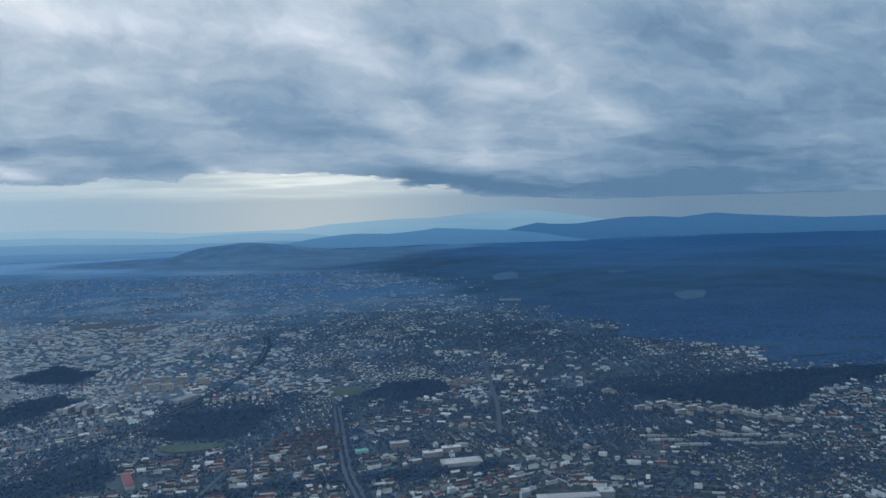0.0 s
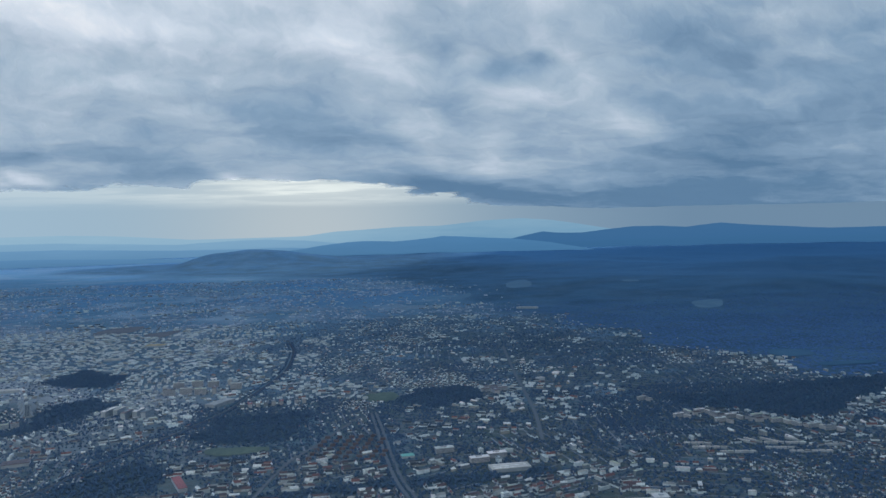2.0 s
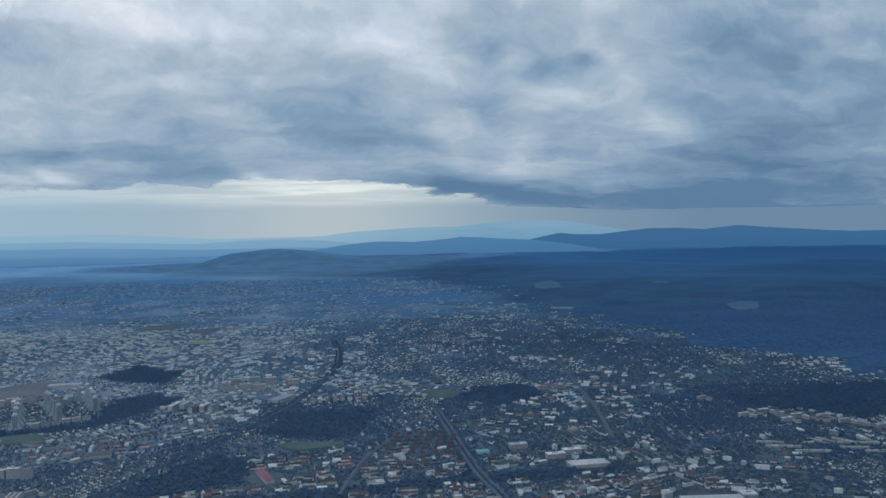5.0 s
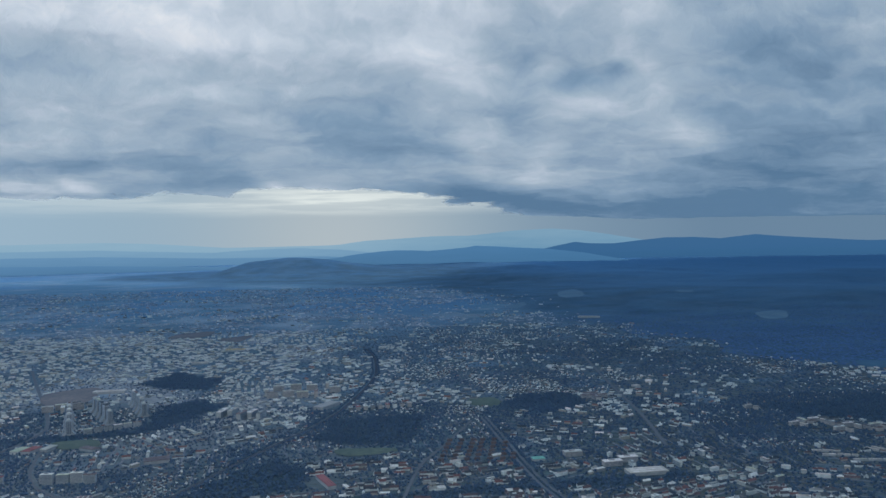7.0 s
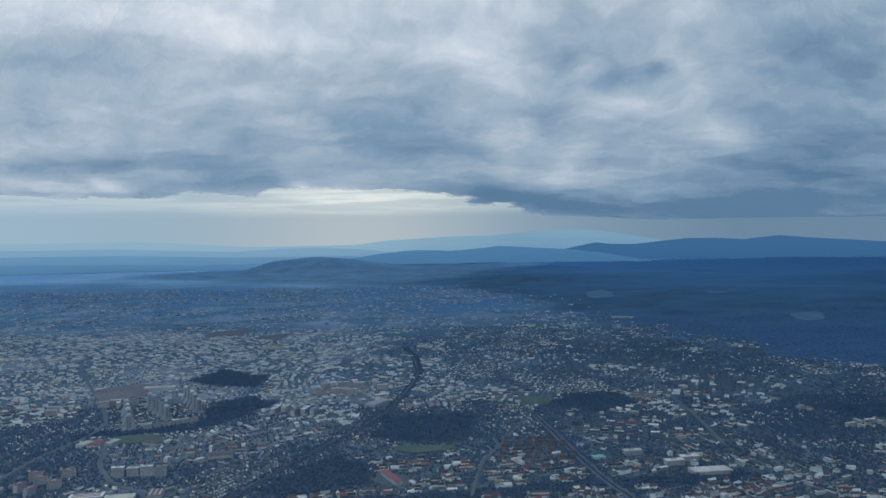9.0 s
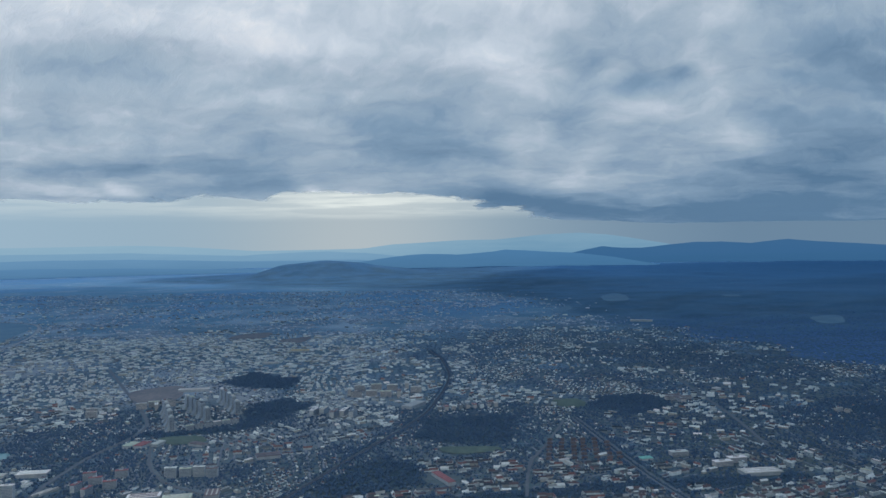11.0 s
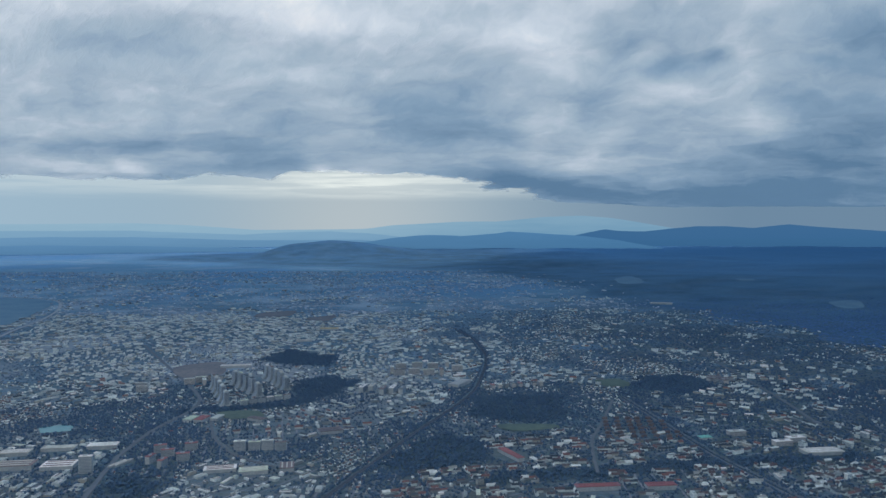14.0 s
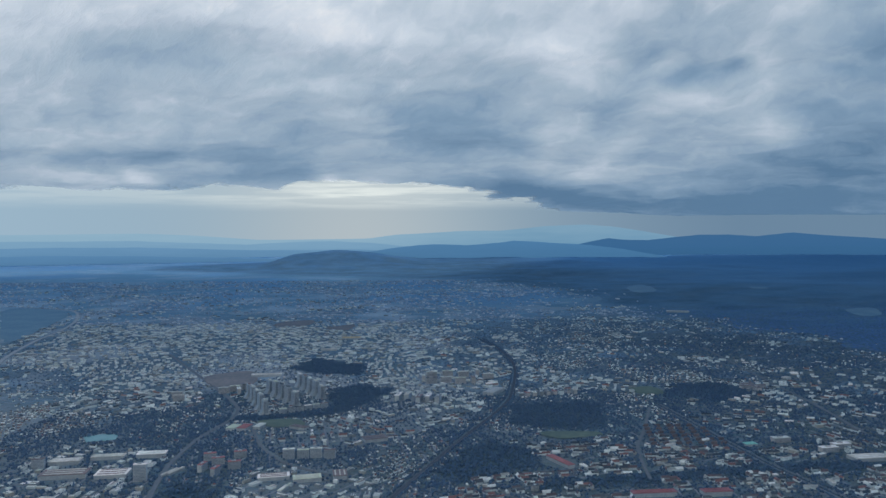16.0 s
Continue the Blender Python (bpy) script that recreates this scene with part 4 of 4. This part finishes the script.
HALL = dict(name="hall", category="hall", group="halls")
for x, y, a, l, w, h, roof, label in (
        (-204, 373, 8, 15, 4.5, 1.2, m_white, "long white roofed warehouse by bare ground"), (-185, 462, 4, 10, 3.2, 1.0, m_white, "bright white roofed hall"),
        (-177, 519, 4, 13, 8, 1.0, m_yellow, "large yellow roofed store"), (-92, 326, 62, 13, 5, 1.4, m_beige, "long cream coloured hall beside the railway"),
        (-192, 265, 80, 6, 3.4, 1.1, m_green, "hall with a pale green ribbed roof"), (-188, 265, 80, 6.6, 3.4, 1.1, m_red, "hall with a bright red roof"),
        (-183, 267, 80, 6, 2.6, 1.0, m_flat_one, "narrow grey roofed hall"), (-168, 265, 150, 7, 3, .9, m_rust, "orange brown roofed workshop"),
        (-139, 248, 20, 8, 5, 1.0, m_rust, "orange brown roofed hall among small houses")):
    slab(x, y, a, l, w, h, m_concrete, roof, label=label, **HALL)
for x, y, a, l, w, h, roof, label in (
        (-80, 219, 115, 12, 2.4, 1.1, m_red, "long red roofed hall among blocks"), (-60, 189, 5, 12, 2.6, 1.2, m_red, "long red roofed hall near the railway cutting"),
        (-43, 189.5, 5, 8, 3, 1.2, m_red, "red roofed hall near the railway cutting"), (16, 220, 6, 12, 5, 1.0, m_flat_one, "factory hall with rows of rooflights"),
        (40, 186.5, 178, 16, 3.2, 1.0, m_white, "long white roofed commercial building"), (50, 187.5, 178, 4, 3.4, 1.6, m_white, "white cube shaped commercial building"),
        (-14, 237, 10, 4, 2.6, .7, m_teal, "low hall with a turquoise roof"), (52, 352, 30, 3.6, 2.6, 1.2, m_white, "small white roofed pavilion"),
        (108, 688, -20, 20, 4, 1.4, m_white, "long white roofed hall at the forest edge")):
    slab(x, y, a, l, w, h, m_concrete, roof, label=label, **HALL)
for x, y, a, l, w, h in ((-227, 211, 8, 13, 6, 1.3), (-213, 211, 8, 9, 6, 1.2), (-233, 224, 8, 9, 4, 1.1), (-209, 231, 8, 9, 4, 1.2), (-222, 229, 8, 10, 3.4, 1.0), (-165, 207, 12, 9, 4, 1.0), (-155, 205, 12, 8, 4, 1.1), (-146, 208, 100, 6, 4, 1.2), (-197, 213, 70, 7, .7, .6), (-195.5, 214, 70, 7, .7, .6), (-160, 196, 75, 5, 1, .9)):
    slab(x, y, a, l, w, h, m_concrete, m_white if w < 1 else m_flat_one, label="pale grey flat roofed industrial hall", **HALL)
for x, y, a in ((24, 331, 10), (27, 328, 100), (30, 332, 10), (26, 336, 10), (8, 229, 10), (14, 233, 10), (-2, 241, 10)):
    slab(x, y, a, 6, 2.4, 1.5, m_beige, m_rust if x > 20 else m_flat_one, "school_building", "pinkish beige school building with wings", "school")


# old perimeter blocks: four pitched wings round a planted court
def wing(l, w, h):
    v, f, m = gable()
    v = [(x * l, y * w, z * h) for x, y, z in v]
    e = 1.05
    return (mesh_of("wall", v, [q for q, k in zip(f, m) if not k], [m_wall_one]),
            mesh_of("roof", [(x * e, y * e * 1.06, z - .02) for x, y, z in v[4:]], [tuple(i - 4 for i in q) for q, k in zip(f, m) if k], [m_roof_one]))


def courtyard_block(x, y, angle, l, w, rnd):
    TAKEN.append((x, y, max(l, w) * .52))
    ob = base("courtyard_block", x, y, angle, "old rendered tenement block with tile roofs around a courtyard", "courtyard block", "old courtyard blocks")
    depth = .8
    sides = [(o, e, 0, l / 2) for e in (-w / 2, w / 2) for o in (-l / 4, l / 4)] + [(e, o, 90, (w - depth) / 2) for e in (-l / 2, l / 2) for o in (-(w - depth) / 4, (w - depth) / 4)]
    for px, py, turn, length in sides:
        if rnd.random() < .22:
            continue
        h = rnd.choice((.9, 1.05, 1.2, 1.4))
        wall, roof = shared(("wing", length, h), lambda: wing(length, depth, h))
        body = part("wall", wall, ob)
        body.matrix_basis = pose(px, py, -.05, 0, 0, turn)
        part("roof", roof, body)
    if rnd.random() < .5:
        part("courtyard_shed", shared("court", lambda: boxes("courtyard_shed", [(-.7, -.5, 0, .7, .5, .5)], m_flat_one)), ob)
    return ob


rnd = random.Random(11)
OLD_TOWN = [(-118, 176), (60, 176), (62, 200), (36, 208), (22, 228), (-30, 240), (-62, 246), (-100, 236)]
for i in range(-18, 16):
    for j in range(0, 15):
        a = 10 + 8 * math.sin(i * .35)
        x, y = -20 + 6.4 * i - 1.2 * j + rnd.uniform(-.6, .6), 176 + 5.6 * j + .95 * i + rnd.uniform(-.6, .6)
        l, w = rnd.choice((4.0, 4.6, 5.2)), rnd.choice((3.2, 3.8))
        px, py = np.array([x]), np.array([y])
        clear = inside(OLD_TOWN, px, py)[0] and not any(in_wood(p, px, py)[0] for p in WOODS.values()) and not any(inside(p, px, py)[0] for p, _ in FIELDS.values())
        clear = clear and not any(near_line(p, px, py, width / 2 + 2.8)[0] for p, width in ROADS.values())
        clear = clear and all((x - q[0]) ** 2 + (y - q[1]) ** 2 > (q[2] + 2.2) ** 2 for q in TAKEN)
        if clear and rnd.random() < .6:
            courtyard_block(x, y, a, l, w, rnd)


# ---- the fabric of the city ----
rng = np.random.default_rng(7)
cell_x, cell_y = np.meshgrid(np.arange(-720, 460, 46.0), np.arange(150, 1500, 46.0))
seeds = np.stack([cell_x.ravel(), cell_y.ravel()], -1) + rng.uniform(-20, 20, (cell_x.size, 2))
turns = rng.integers(0, 6, len(seeds))
taken = np.array(TAKEN)


def district(x, y):
    """Which quarter a place belongs to, by the nearest seed."""
    out = np.zeros(len(x), int)
    for s in range(0, len(x), 4000):
        d = (x[s:s + 4000, None] - seeds[:, 0]) ** 2 + (y[s:s + 4000, None] - seeds[:, 1]) ** 2
        out[s:s + 4000] = d.argmin(1)
    return out


def in_sight(x, y, margin=12):
    """The wedge of land that the flight looks over."""
    return (y > 164) & (x > -110 - .70 * y - margin) & (x < 5 + .69 * y + margin)


def free(x, y, room=.6):
    stray = np.clip(.03 * (y - 150), 1, 22)
    ok = ~in_forest(x + rng.normal(0, 1, len(x)) * stray, y + rng.normal(0, 1, len(x)) * stray)
    for poly in WOODS.values():
        ok &= ~in_wood(poly, x, y)
    for poly, _ in FIELDS.values():
        ok &= ~inside(poly, x, y)
    ok &= ~inside(POND, x, y)
    for points, width in ROADS.values():
        ok &= ~near_line(points, x, y, width / 2 + room + .4)
    for s in range(0, len(taken), 40):
        t = taken[s:s + 40]
        ok &= (((x[:, None] - t[:, 0]) ** 2 + (y[:, None] - t[:, 1]) ** 2) > (t[:, 2] + room * .5) ** 2).all(1)
    return ok


def wave(x, y, a, b):
    return .5 + .25 * (np.sin(x * a + 1.9 * np.sin(y * b)) + np.sin(y * a * 1.3 + 2.3 * np.sin(x * b * .8 + 1)))


WORKS = [[(-345, 400), (-150, 400), (-120, 430), (-150, 600), (-420, 640)], [(-246, 180), (-197, 180), (-204, 238), (-246, 238)], [(-176, 180), (-131, 180), (-137, 214), (-172, 217)], [(-140, 300), (-105, 295), (-95, 345), (-130, 400), (-150, 360)]]
BLOCKS = [[(-112, 180), (30, 180), (30, 212), (-30, 236), (-96, 240)], [(-100, 236), (-58, 236), (-58, 250), (-98, 262)], [(12, 240), (60, 232), (52, 330), (20, 325)], [(-150, 335), (-88, 335), (-80, 440), (-150, 440)], [(-250, 236), (-205, 236), (-205, 246), (-250, 246)], [(-260, 300), (-205, 300), (-215, 345), (-262, 350)]]


def zone(x, y):
    z = np.zeros(len(x), int)
    for poly in BLOCKS:
        z[inside(poly, x, y)] = 1
    for poly in WORKS:
        z[inside(poly, x, y)] = 2
    spot = wave(x, y, .045, .03)
    z[(z == 0) & (spot > np.where((x > -70) & (y < 380), .44, .72))] = 1
    z[(z == 0) & (x < -60) & (y > 330) & (spot < .42)] = 2
    return z


def lattice(k, across, period, rows, lo, hi, jitter):
    """Plots along the streets of the quarters that are turned the k-th way, between two distances."""
    a = radians(12 + 15 * k + (0 if k % 2 else 90))
    half = 1500
    u, w = np.meshgrid(np.arange(-half, half, across), np.arange(-half, half, period))
    out = []
    for r in rows:
        uu, ww = u.ravel() + rng.uniform(-jitter, jitter, u.size), w.ravel() + r + rng.uniform(-jitter, jitter, u.size) * .6
        x, y = uu * math.cos(a) - ww * math.sin(a) - 120, uu * math.sin(a) + ww * math.cos(a) + 600
        m = in_sight(x, y) & (y > lo) & (y < hi)
        x, y = x[m], y[m]
        m = turns[district(x, y)] == k
        out.append(np.stack([x[m], y[m], np.full(m.sum(), a)], -1))
    return np.concatenate(out)


def town_edge(x, y):
    """How built-up the land is, thinning out towards the fields and hills."""
    d = np.clip(1.15 - np.clip((y - 560 - .22 * (x + 200)) / 420, 0, 1) * 1.0, 0, 1)
    lumps = wave(x, y, .021, .013)
    d = np.where(y > 640, np.maximum(d, .8) * np.clip(lumps * 1.9 - .1, .35, 1), d)
    return np.where(y > 1300, 0, d)


def clumps(x, y):
    """Share of plots that are built on: leafy quarters and dense ones, large and small."""
    big = np.array([noise.fractal((a * .016, b * .012, 5.5), 0.8, 2.1, 3) for a, b in zip(x, y)])
    small = np.array([noise.noise((a * .07, b * .05, 1.5)) for a, b in zip(x, y)])
    leafy = .18 * np.clip((x - 30) / 40, 0, 1) + .10 * np.clip((x + 120) / 120, 0, 1) * np.clip((y - 215) / 60, 0, 1)
    return np.clip(.54 - leafy + .9 * big + 1.2 * small, .12, 1.0)


houses, flats, works, streets = [], [], [], []
for k in range(6):
    for lo, hi, across, period, rows in ((164, 420, 1.9, 4.8, (1.0, 3.7)), (420, 760, 2.7, 6.4, (1.3, 4.9)), (760, 1300, 3.6, 8.0, (1.8, 5.8))):
        p = lattice(k, across, period, rows, lo, hi, .35)
        p = p[free(p[:, 0], p[:, 1], .3)]
        z, r = zone(p[:, 0], p[:, 1]), rng.random(len(p))
        green = wave(p[:, 0], p[:, 1], .08, .05)
        m = (z == 0) & (r < town_edge(p[:, 0], p[:, 1]) * np.clip(1.3 - .8 * green, .4, 1) * clumps(p[:, 0], p[:, 1]) * np.where(p[:, 1] > 400, np.where(p[:, 0] > -60, .8, .55), 1))
        houses.append(np.column_stack([p[m], np.full(m.sum(), (.86, 1.05, 1.4)[(lo > 400) + (lo > 700)])]))
        p = lattice(k, across * 2.2, period * .72, (2.2,), lo, hi, .7)
        p = p[free(p[:, 0], p[:, 1], .9)]
        m = (zone(p[:, 0], p[:, 1]) == 1) & (rng.random(len(p)) < np.clip(1.1 * clumps(p[:, 0], p[:, 1]), .15, .75) * town_edge(p[:, 0], p[:, 1]))
        flats.append(np.column_stack([p[m], np.full(m.sum(), 1.0)]))
        p = lattice(k, across * 2.0, period * .66, (3.0,), lo, hi, 1.2)
        p = p[free(p[:, 0], p[:, 1], 1.6)]
        m = (zone(p[:, 0], p[:, 1]) == 2) & (rng.random(len(p)) < .68 * town_edge(p[:, 0], p[:, 1]))
        works.append(np.column_stack([p[m], np.full(m.sum(), 1.0 + .5 * (lo > 400))]))
        if lo < 700:
            p = lattice(k, 4.0, period, (-.2,), lo, hi, 0.0)
            p = p[free(p[:, 0], p[:, 1], .2)]
            streets.append(p[(town_edge(p[:, 0], p[:, 1]) > .5)])
houses, flats, works, streets = (np.concatenate(a) for a in (houses, flats, works, streets))


def grounded(a, sx, sy, sz, turn=0.0):
    return np.column_stack([a[:, 0], a[:, 1], land(a[:, 0], a[:, 1]) - .05, a[:, 2] + turn, sx, sy, sz])


def spread_of(n, lo, hi):
    return rng.uniform(lo, hi, n)


n = len(houses)
k = houses[:, 3]
rows_h = grounded(houses, k * spread_of(n, .6, 1.5) ** 1.5 * 1.05, k * spread_of(n, .6, .95), k ** .5 * spread_of(n, .6, 1.0), np.where(rng.random(n) < .25, math.pi / 2, 0) + rng.normal(0, .06, n))
n = len(flats)
rows_f = grounded(flats, spread_of(n, 1.5, 3.9) * np.where(flats[:, 1] > 420, 1.3, 1), spread_of(n, .8, 1.25), spread_of(n, .7, 1.4), np.where(rng.random(n) < .3, math.pi / 2, 0))
n = len(works)
rows_w = grounded(works, works[:, 3] * spread_of(n, .6, 1.7) ** 1.6 * 1.6, works[:, 3] * spread_of(n, .6, 1.5) ** 1.5 * 1.2, spread_of(n, .5, 1.2), np.where(rng.random(n) < .3, math.pi / 2, 0))


# the nearest houses and blocks stand as single things
def house_thing(kind):
    ob = new("house")
    tagged(ob, ("small house with a gabled tile roof" if kind == "gable" else "small villa with a hipped tile roof") + ", garden around it", "house", "houses near the railway cutting")
    v, f, m = gable() if kind == "gable" else hip()
    part("wall", mesh_of("wall", v, [q for q, s in zip(f, m) if not s], [m_wall_one]), ob)
    e = 1.08
    rv = [(x * e, y * e, z if z > .9 else z - .03) for x, y, z in v[4:]]
    part("roof", mesh_of("roof", rv, [tuple(i - 4 for i in q) for q, s in zip(f, m) if s], [m_roof_one]), ob)
    part("chimney", boxes("chimney", [(.12, .08, .7, .22, .18, 1.12)], m_wall_one), ob)
    return ob


def singled(rows, limit, x0=-230, x1=110):
    near = (rows[:, 0] > x0) & (rows[:, 0] < x1)
    order = np.argsort(np.where(near, rows[:, 1], 1e9))[:limit]
    m = np.zeros(len(rows), bool)
    m[order] = True
    return m


pick = singled(rows_h, 300)
models = {}
for i, r in enumerate(rows_h[pick]):
    kind = "gable" if i % 3 else "hip"
    m = pose(r[0], r[1], r[2], 0, 0, math.degrees(r[3]))
    if kind not in models:
        models[kind] = house_thing(kind)
        models[kind].matrix_basis = m
        ob = models[kind]
    else:
        ob = copy_thing(models[kind], m)
    ob.scale = (r[4], r[5], r[6])
rows_h = rows_h[~pick]
nearby = rows_h[:, 1] < 290 + 20 * np.sin(rows_h[:, 0] * .06)
tagged(new("garden_suburb_houses", stamped("garden_suburb_houses", gable(), rows_h[nearby], [m_wall, m_roof_near])), "countless small houses with red and grey tile roofs", "houses", kind="stuff")
rows_h = rows_h[~nearby]
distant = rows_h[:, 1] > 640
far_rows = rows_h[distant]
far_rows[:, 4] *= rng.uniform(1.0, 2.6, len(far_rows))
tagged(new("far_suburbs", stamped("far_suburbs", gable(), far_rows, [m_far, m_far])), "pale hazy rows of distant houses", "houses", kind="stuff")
rows_h = rows_h[~distant]
half = rng.random(len(rows_h)) < .6
tagged(new("houses", stamped("houses", gable(), rows_h[half], [m_wall, m_roof])), "countless small houses with gabled tile roofs", "houses", kind="stuff")
tagged(new("villas", stamped("villas", hip(), rows_h[~half], [m_wall, m_roof])), "countless villas with hipped tile roofs", "houses", kind="stuff")

pick = singled(rows_f, 220)
for i, r in enumerate(rows_f[pick]):
    l, w, h = (round(float(a) * 2) / 2 for a in r[4:7])
    if i % 3 == 0:
        slab(float(r[0]), float(r[1]), math.degrees(r[3]), l, max(w, 1.0), max(h, 1.0), m_wall_one, m_flat_one, label="rendered city block of flats on a street")
        continue
    ob = copy_thing(models["gable" if i % 3 == 1 else "hip"], pose(r[0], r[1], r[2], 0, 0, math.degrees(r[3])))
    ob.name = "tenement"
    tagged(ob, "long rendered tenement with a pitched tile roof", "tenement", "tenements near the railway cutting")
    ob.scale = (r[4], r[5], r[6])
rows_f = rows_f[~pick]
nearby = (rows_f[:, 1] < 280) & (rng.random(len(rows_f)) < .7)
tagged(new("old_town_tenements", stamped("old_town_tenements", gable(), rows_f[nearby], [m_wall, m_roof_near])), "dense old tenements with rust red and grey roofs", "apartment blocks", kind="stuff")
rows_f = rows_f[~nearby]
pitched = rng.random(len(rows_f)) < .55
tagged(new("tenements", stamped("tenements", gable(), rows_f[pitched], [m_wall, m_roof])), "long tenements with pitched tile roofs", "apartment blocks", kind="stuff")
tagged(new("city_blocks", stamped("city_blocks", block(), rows_f[~pitched], [m_wall, m_flat])), "pale blocks of flats with flat roofs", "apartment blocks", kind="stuff")
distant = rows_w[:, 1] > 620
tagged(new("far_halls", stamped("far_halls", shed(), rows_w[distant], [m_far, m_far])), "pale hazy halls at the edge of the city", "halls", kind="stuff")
rows_w = rows_w[~distant]
tagged(new("industrial_halls", stamped("industrial_halls", shed(), rows_w, [m_wall, m_flat])), "pale flat roofed industrial halls", "halls", kind="stuff")
quad = ([(-2.05, -.32, 0), (2.05, -.32, 0), (2.05, .32, 0), (-2.05, .32, 0)], [(0, 1, 2, 3)], [0])
one = np.ones(len(streets))
tagged(new("streets", stamped("streets", quad, np.column_stack([streets[:, 0], streets[:, 1], land(streets[:, 0], streets[:, 1]) + .08, streets[:, 2], one, one, one]), [m_street])), "grey residential streets", "streets", kind="stuff")


# ---- trees ----
def scatter(n, x0, x1, y0, y1):
    x, y = rng.uniform(x0, x1, n), rng.uniform(y0, y1, n)
    m = in_sight(x, y)
    return x[m], y[m]


def open_ground(x, y):
    ok = ~inside(POND, x, y)
    for poly, _ in FIELDS.values():
        ok &= ~inside(poly, x, y)
    for name, (points, width) in ROADS.items():
        ok &= ~near_line(points, x, y, width / 2 + .4)
    for s in range(0, len(TAKEN), 40):
        t = np.array(TAKEN[s:s + 40])
        ok &= (((x[:, None] - t[:, 0]) ** 2 + (y[:, None] - t[:, 1]) ** 2) > (t[:, 2] * .8) ** 2).all(1)
    return ok


def grove(count, x0, x1, y0, y1, keep, lo, hi):
    x, y = scatter(count, x0, x1, y0, y1)
    m = keep(x, y) & open_ground(x, y)
    x, y = x[m], y[m]
    s = rng.uniform(lo, hi, len(x))
    return np.column_stack([x, y, land(x, y) - .1 * s, rng.uniform(0, 6.28, len(x)), s, s * rng.uniform(.8, 1.2, len(x)), s * rng.uniform(.8, 1.25, len(x))])


def in_woods(x, y):
    m = np.zeros(len(x), bool)
    for poly in WOODS.values():
        m |= in_wood(poly, x, y)
    return m


def gardens(x, y):
    return ~in_forest(x, y) & ~in_woods(x, y) & ((zone(x, y) == 0) | (rng.random(len(x)) < .6)) & (rng.random(len(x)) < .16 + .14 * wave(x, y, .08, .05) + .56 * (1 - clumps(x, y)))


near = grove(125000, -270, 220, 164, 330, gardens, .38, .85)
woods = grove(170000, -270, 320, 164, 440, in_woods, .55, 1.05)
middle = grove(140000, -560, 330, 330, 640, lambda x, y: gardens(x, y) & (rng.random(len(x)) < np.clip((680 - y) / 220, 0, 1) * np.clip((x + 260) / 200, .5, 1)), .65, 1.25)
middle[:, 6] *= .55
slope = grove(60000, 70, 460, 330, 760, lambda x, y: in_forest(x, y) & (rng.random(len(x)) < np.clip((760 - y) / 420, 0, .6)), 1.5, 2.6)
slope[:, 6] *= .22


def lined(points, width, step, lo, hi):
    """A row of trees on either side of a road."""
    out = []
    for (x0, y0), (x1, y1) in zip(points, points[1:]):
        l = math.hypot(x1 - x0, y1 - y0)
        for k in range(int(l / step)):
            for side in (-1, 1):
                u, o = (k + rng.random()) * step / l, side * (width / 2 + rng.uniform(.5, 1.3))
                out.append((x0 + (x1 - x0) * u - (y1 - y0) / l * o, y0 + (y1 - y0) * u + (x1 - x0) / l * o))
    x, y = np.array(out).T
    s = rng.uniform(lo, hi, len(x))
    return np.column_stack([x, y, land(x, y) - .1 * s, rng.uniform(0, 6.28, len(x)), s, s, s * rng.uniform(.8, 1.2, len(x))])


rows_along = [lined(points, width, .7, .5, 1.0) for name, (points, width) in ROADS.items() if name in ("railway", "garden_avenue")]
rows_along.append(lined(ROADS["garden_avenue"][0], -1.5, 1.2, .4, .7))
woods = np.concatenate([woods] + rows_along)
single = singled(near, 160)
first = None
for r in near[single]:
    m = pose(r[0], r[1], r[2], 0, 0, math.degrees(r[3]))
    if first is None:
        first = tagged(new("tree"), "leafy dark green garden tree", "tree", "garden trees")
        first.matrix_basis = m
        part("trunk", mesh_of("trunk", [(c * w, s * w, z) for z, w in ((0, .06), (.4, .035)) for c, s in ((1, 0), (0, 1), (-1, 0), (0, -1))], [(0, 1, 5, 4), (1, 2, 6, 5), (2, 3, 7, 6), (3, 0, 4, 7)], [m_bark]), first)
        v, f, _ = crown(9, 3)
        part("crown", mesh_of("crown", v, f, [m_leaf_one]), first)
        ob = first
    else:
        ob = copy_thing(first, m)
    ob.scale = (r[4], r[5], r[6])
near = near[~single]
tagged(new("garden_trees", stamped("garden_trees", crown(1, 5), near, [m_leaf], .35)), "dark green trees in gardens and along streets", "trees", kind="stuff")
tagged(new("woodland", stamped("woodland", crown(2, 8), woods, [m_leaf], .35)), "dense dark green woodland and parks", "trees", kind="stuff")
tagged(new("forest", stamped("forest", crown(1, 7), slope, [m_canopy], .4)), "dark blue green forest on the lower slopes", "trees", kind="stuff")
tagged(new("suburban_trees", stamped("suburban_trees", crown(1, 9), middle, [m_leaf], .4)), "dark trees between distant houses", "trees", kind="stuff")
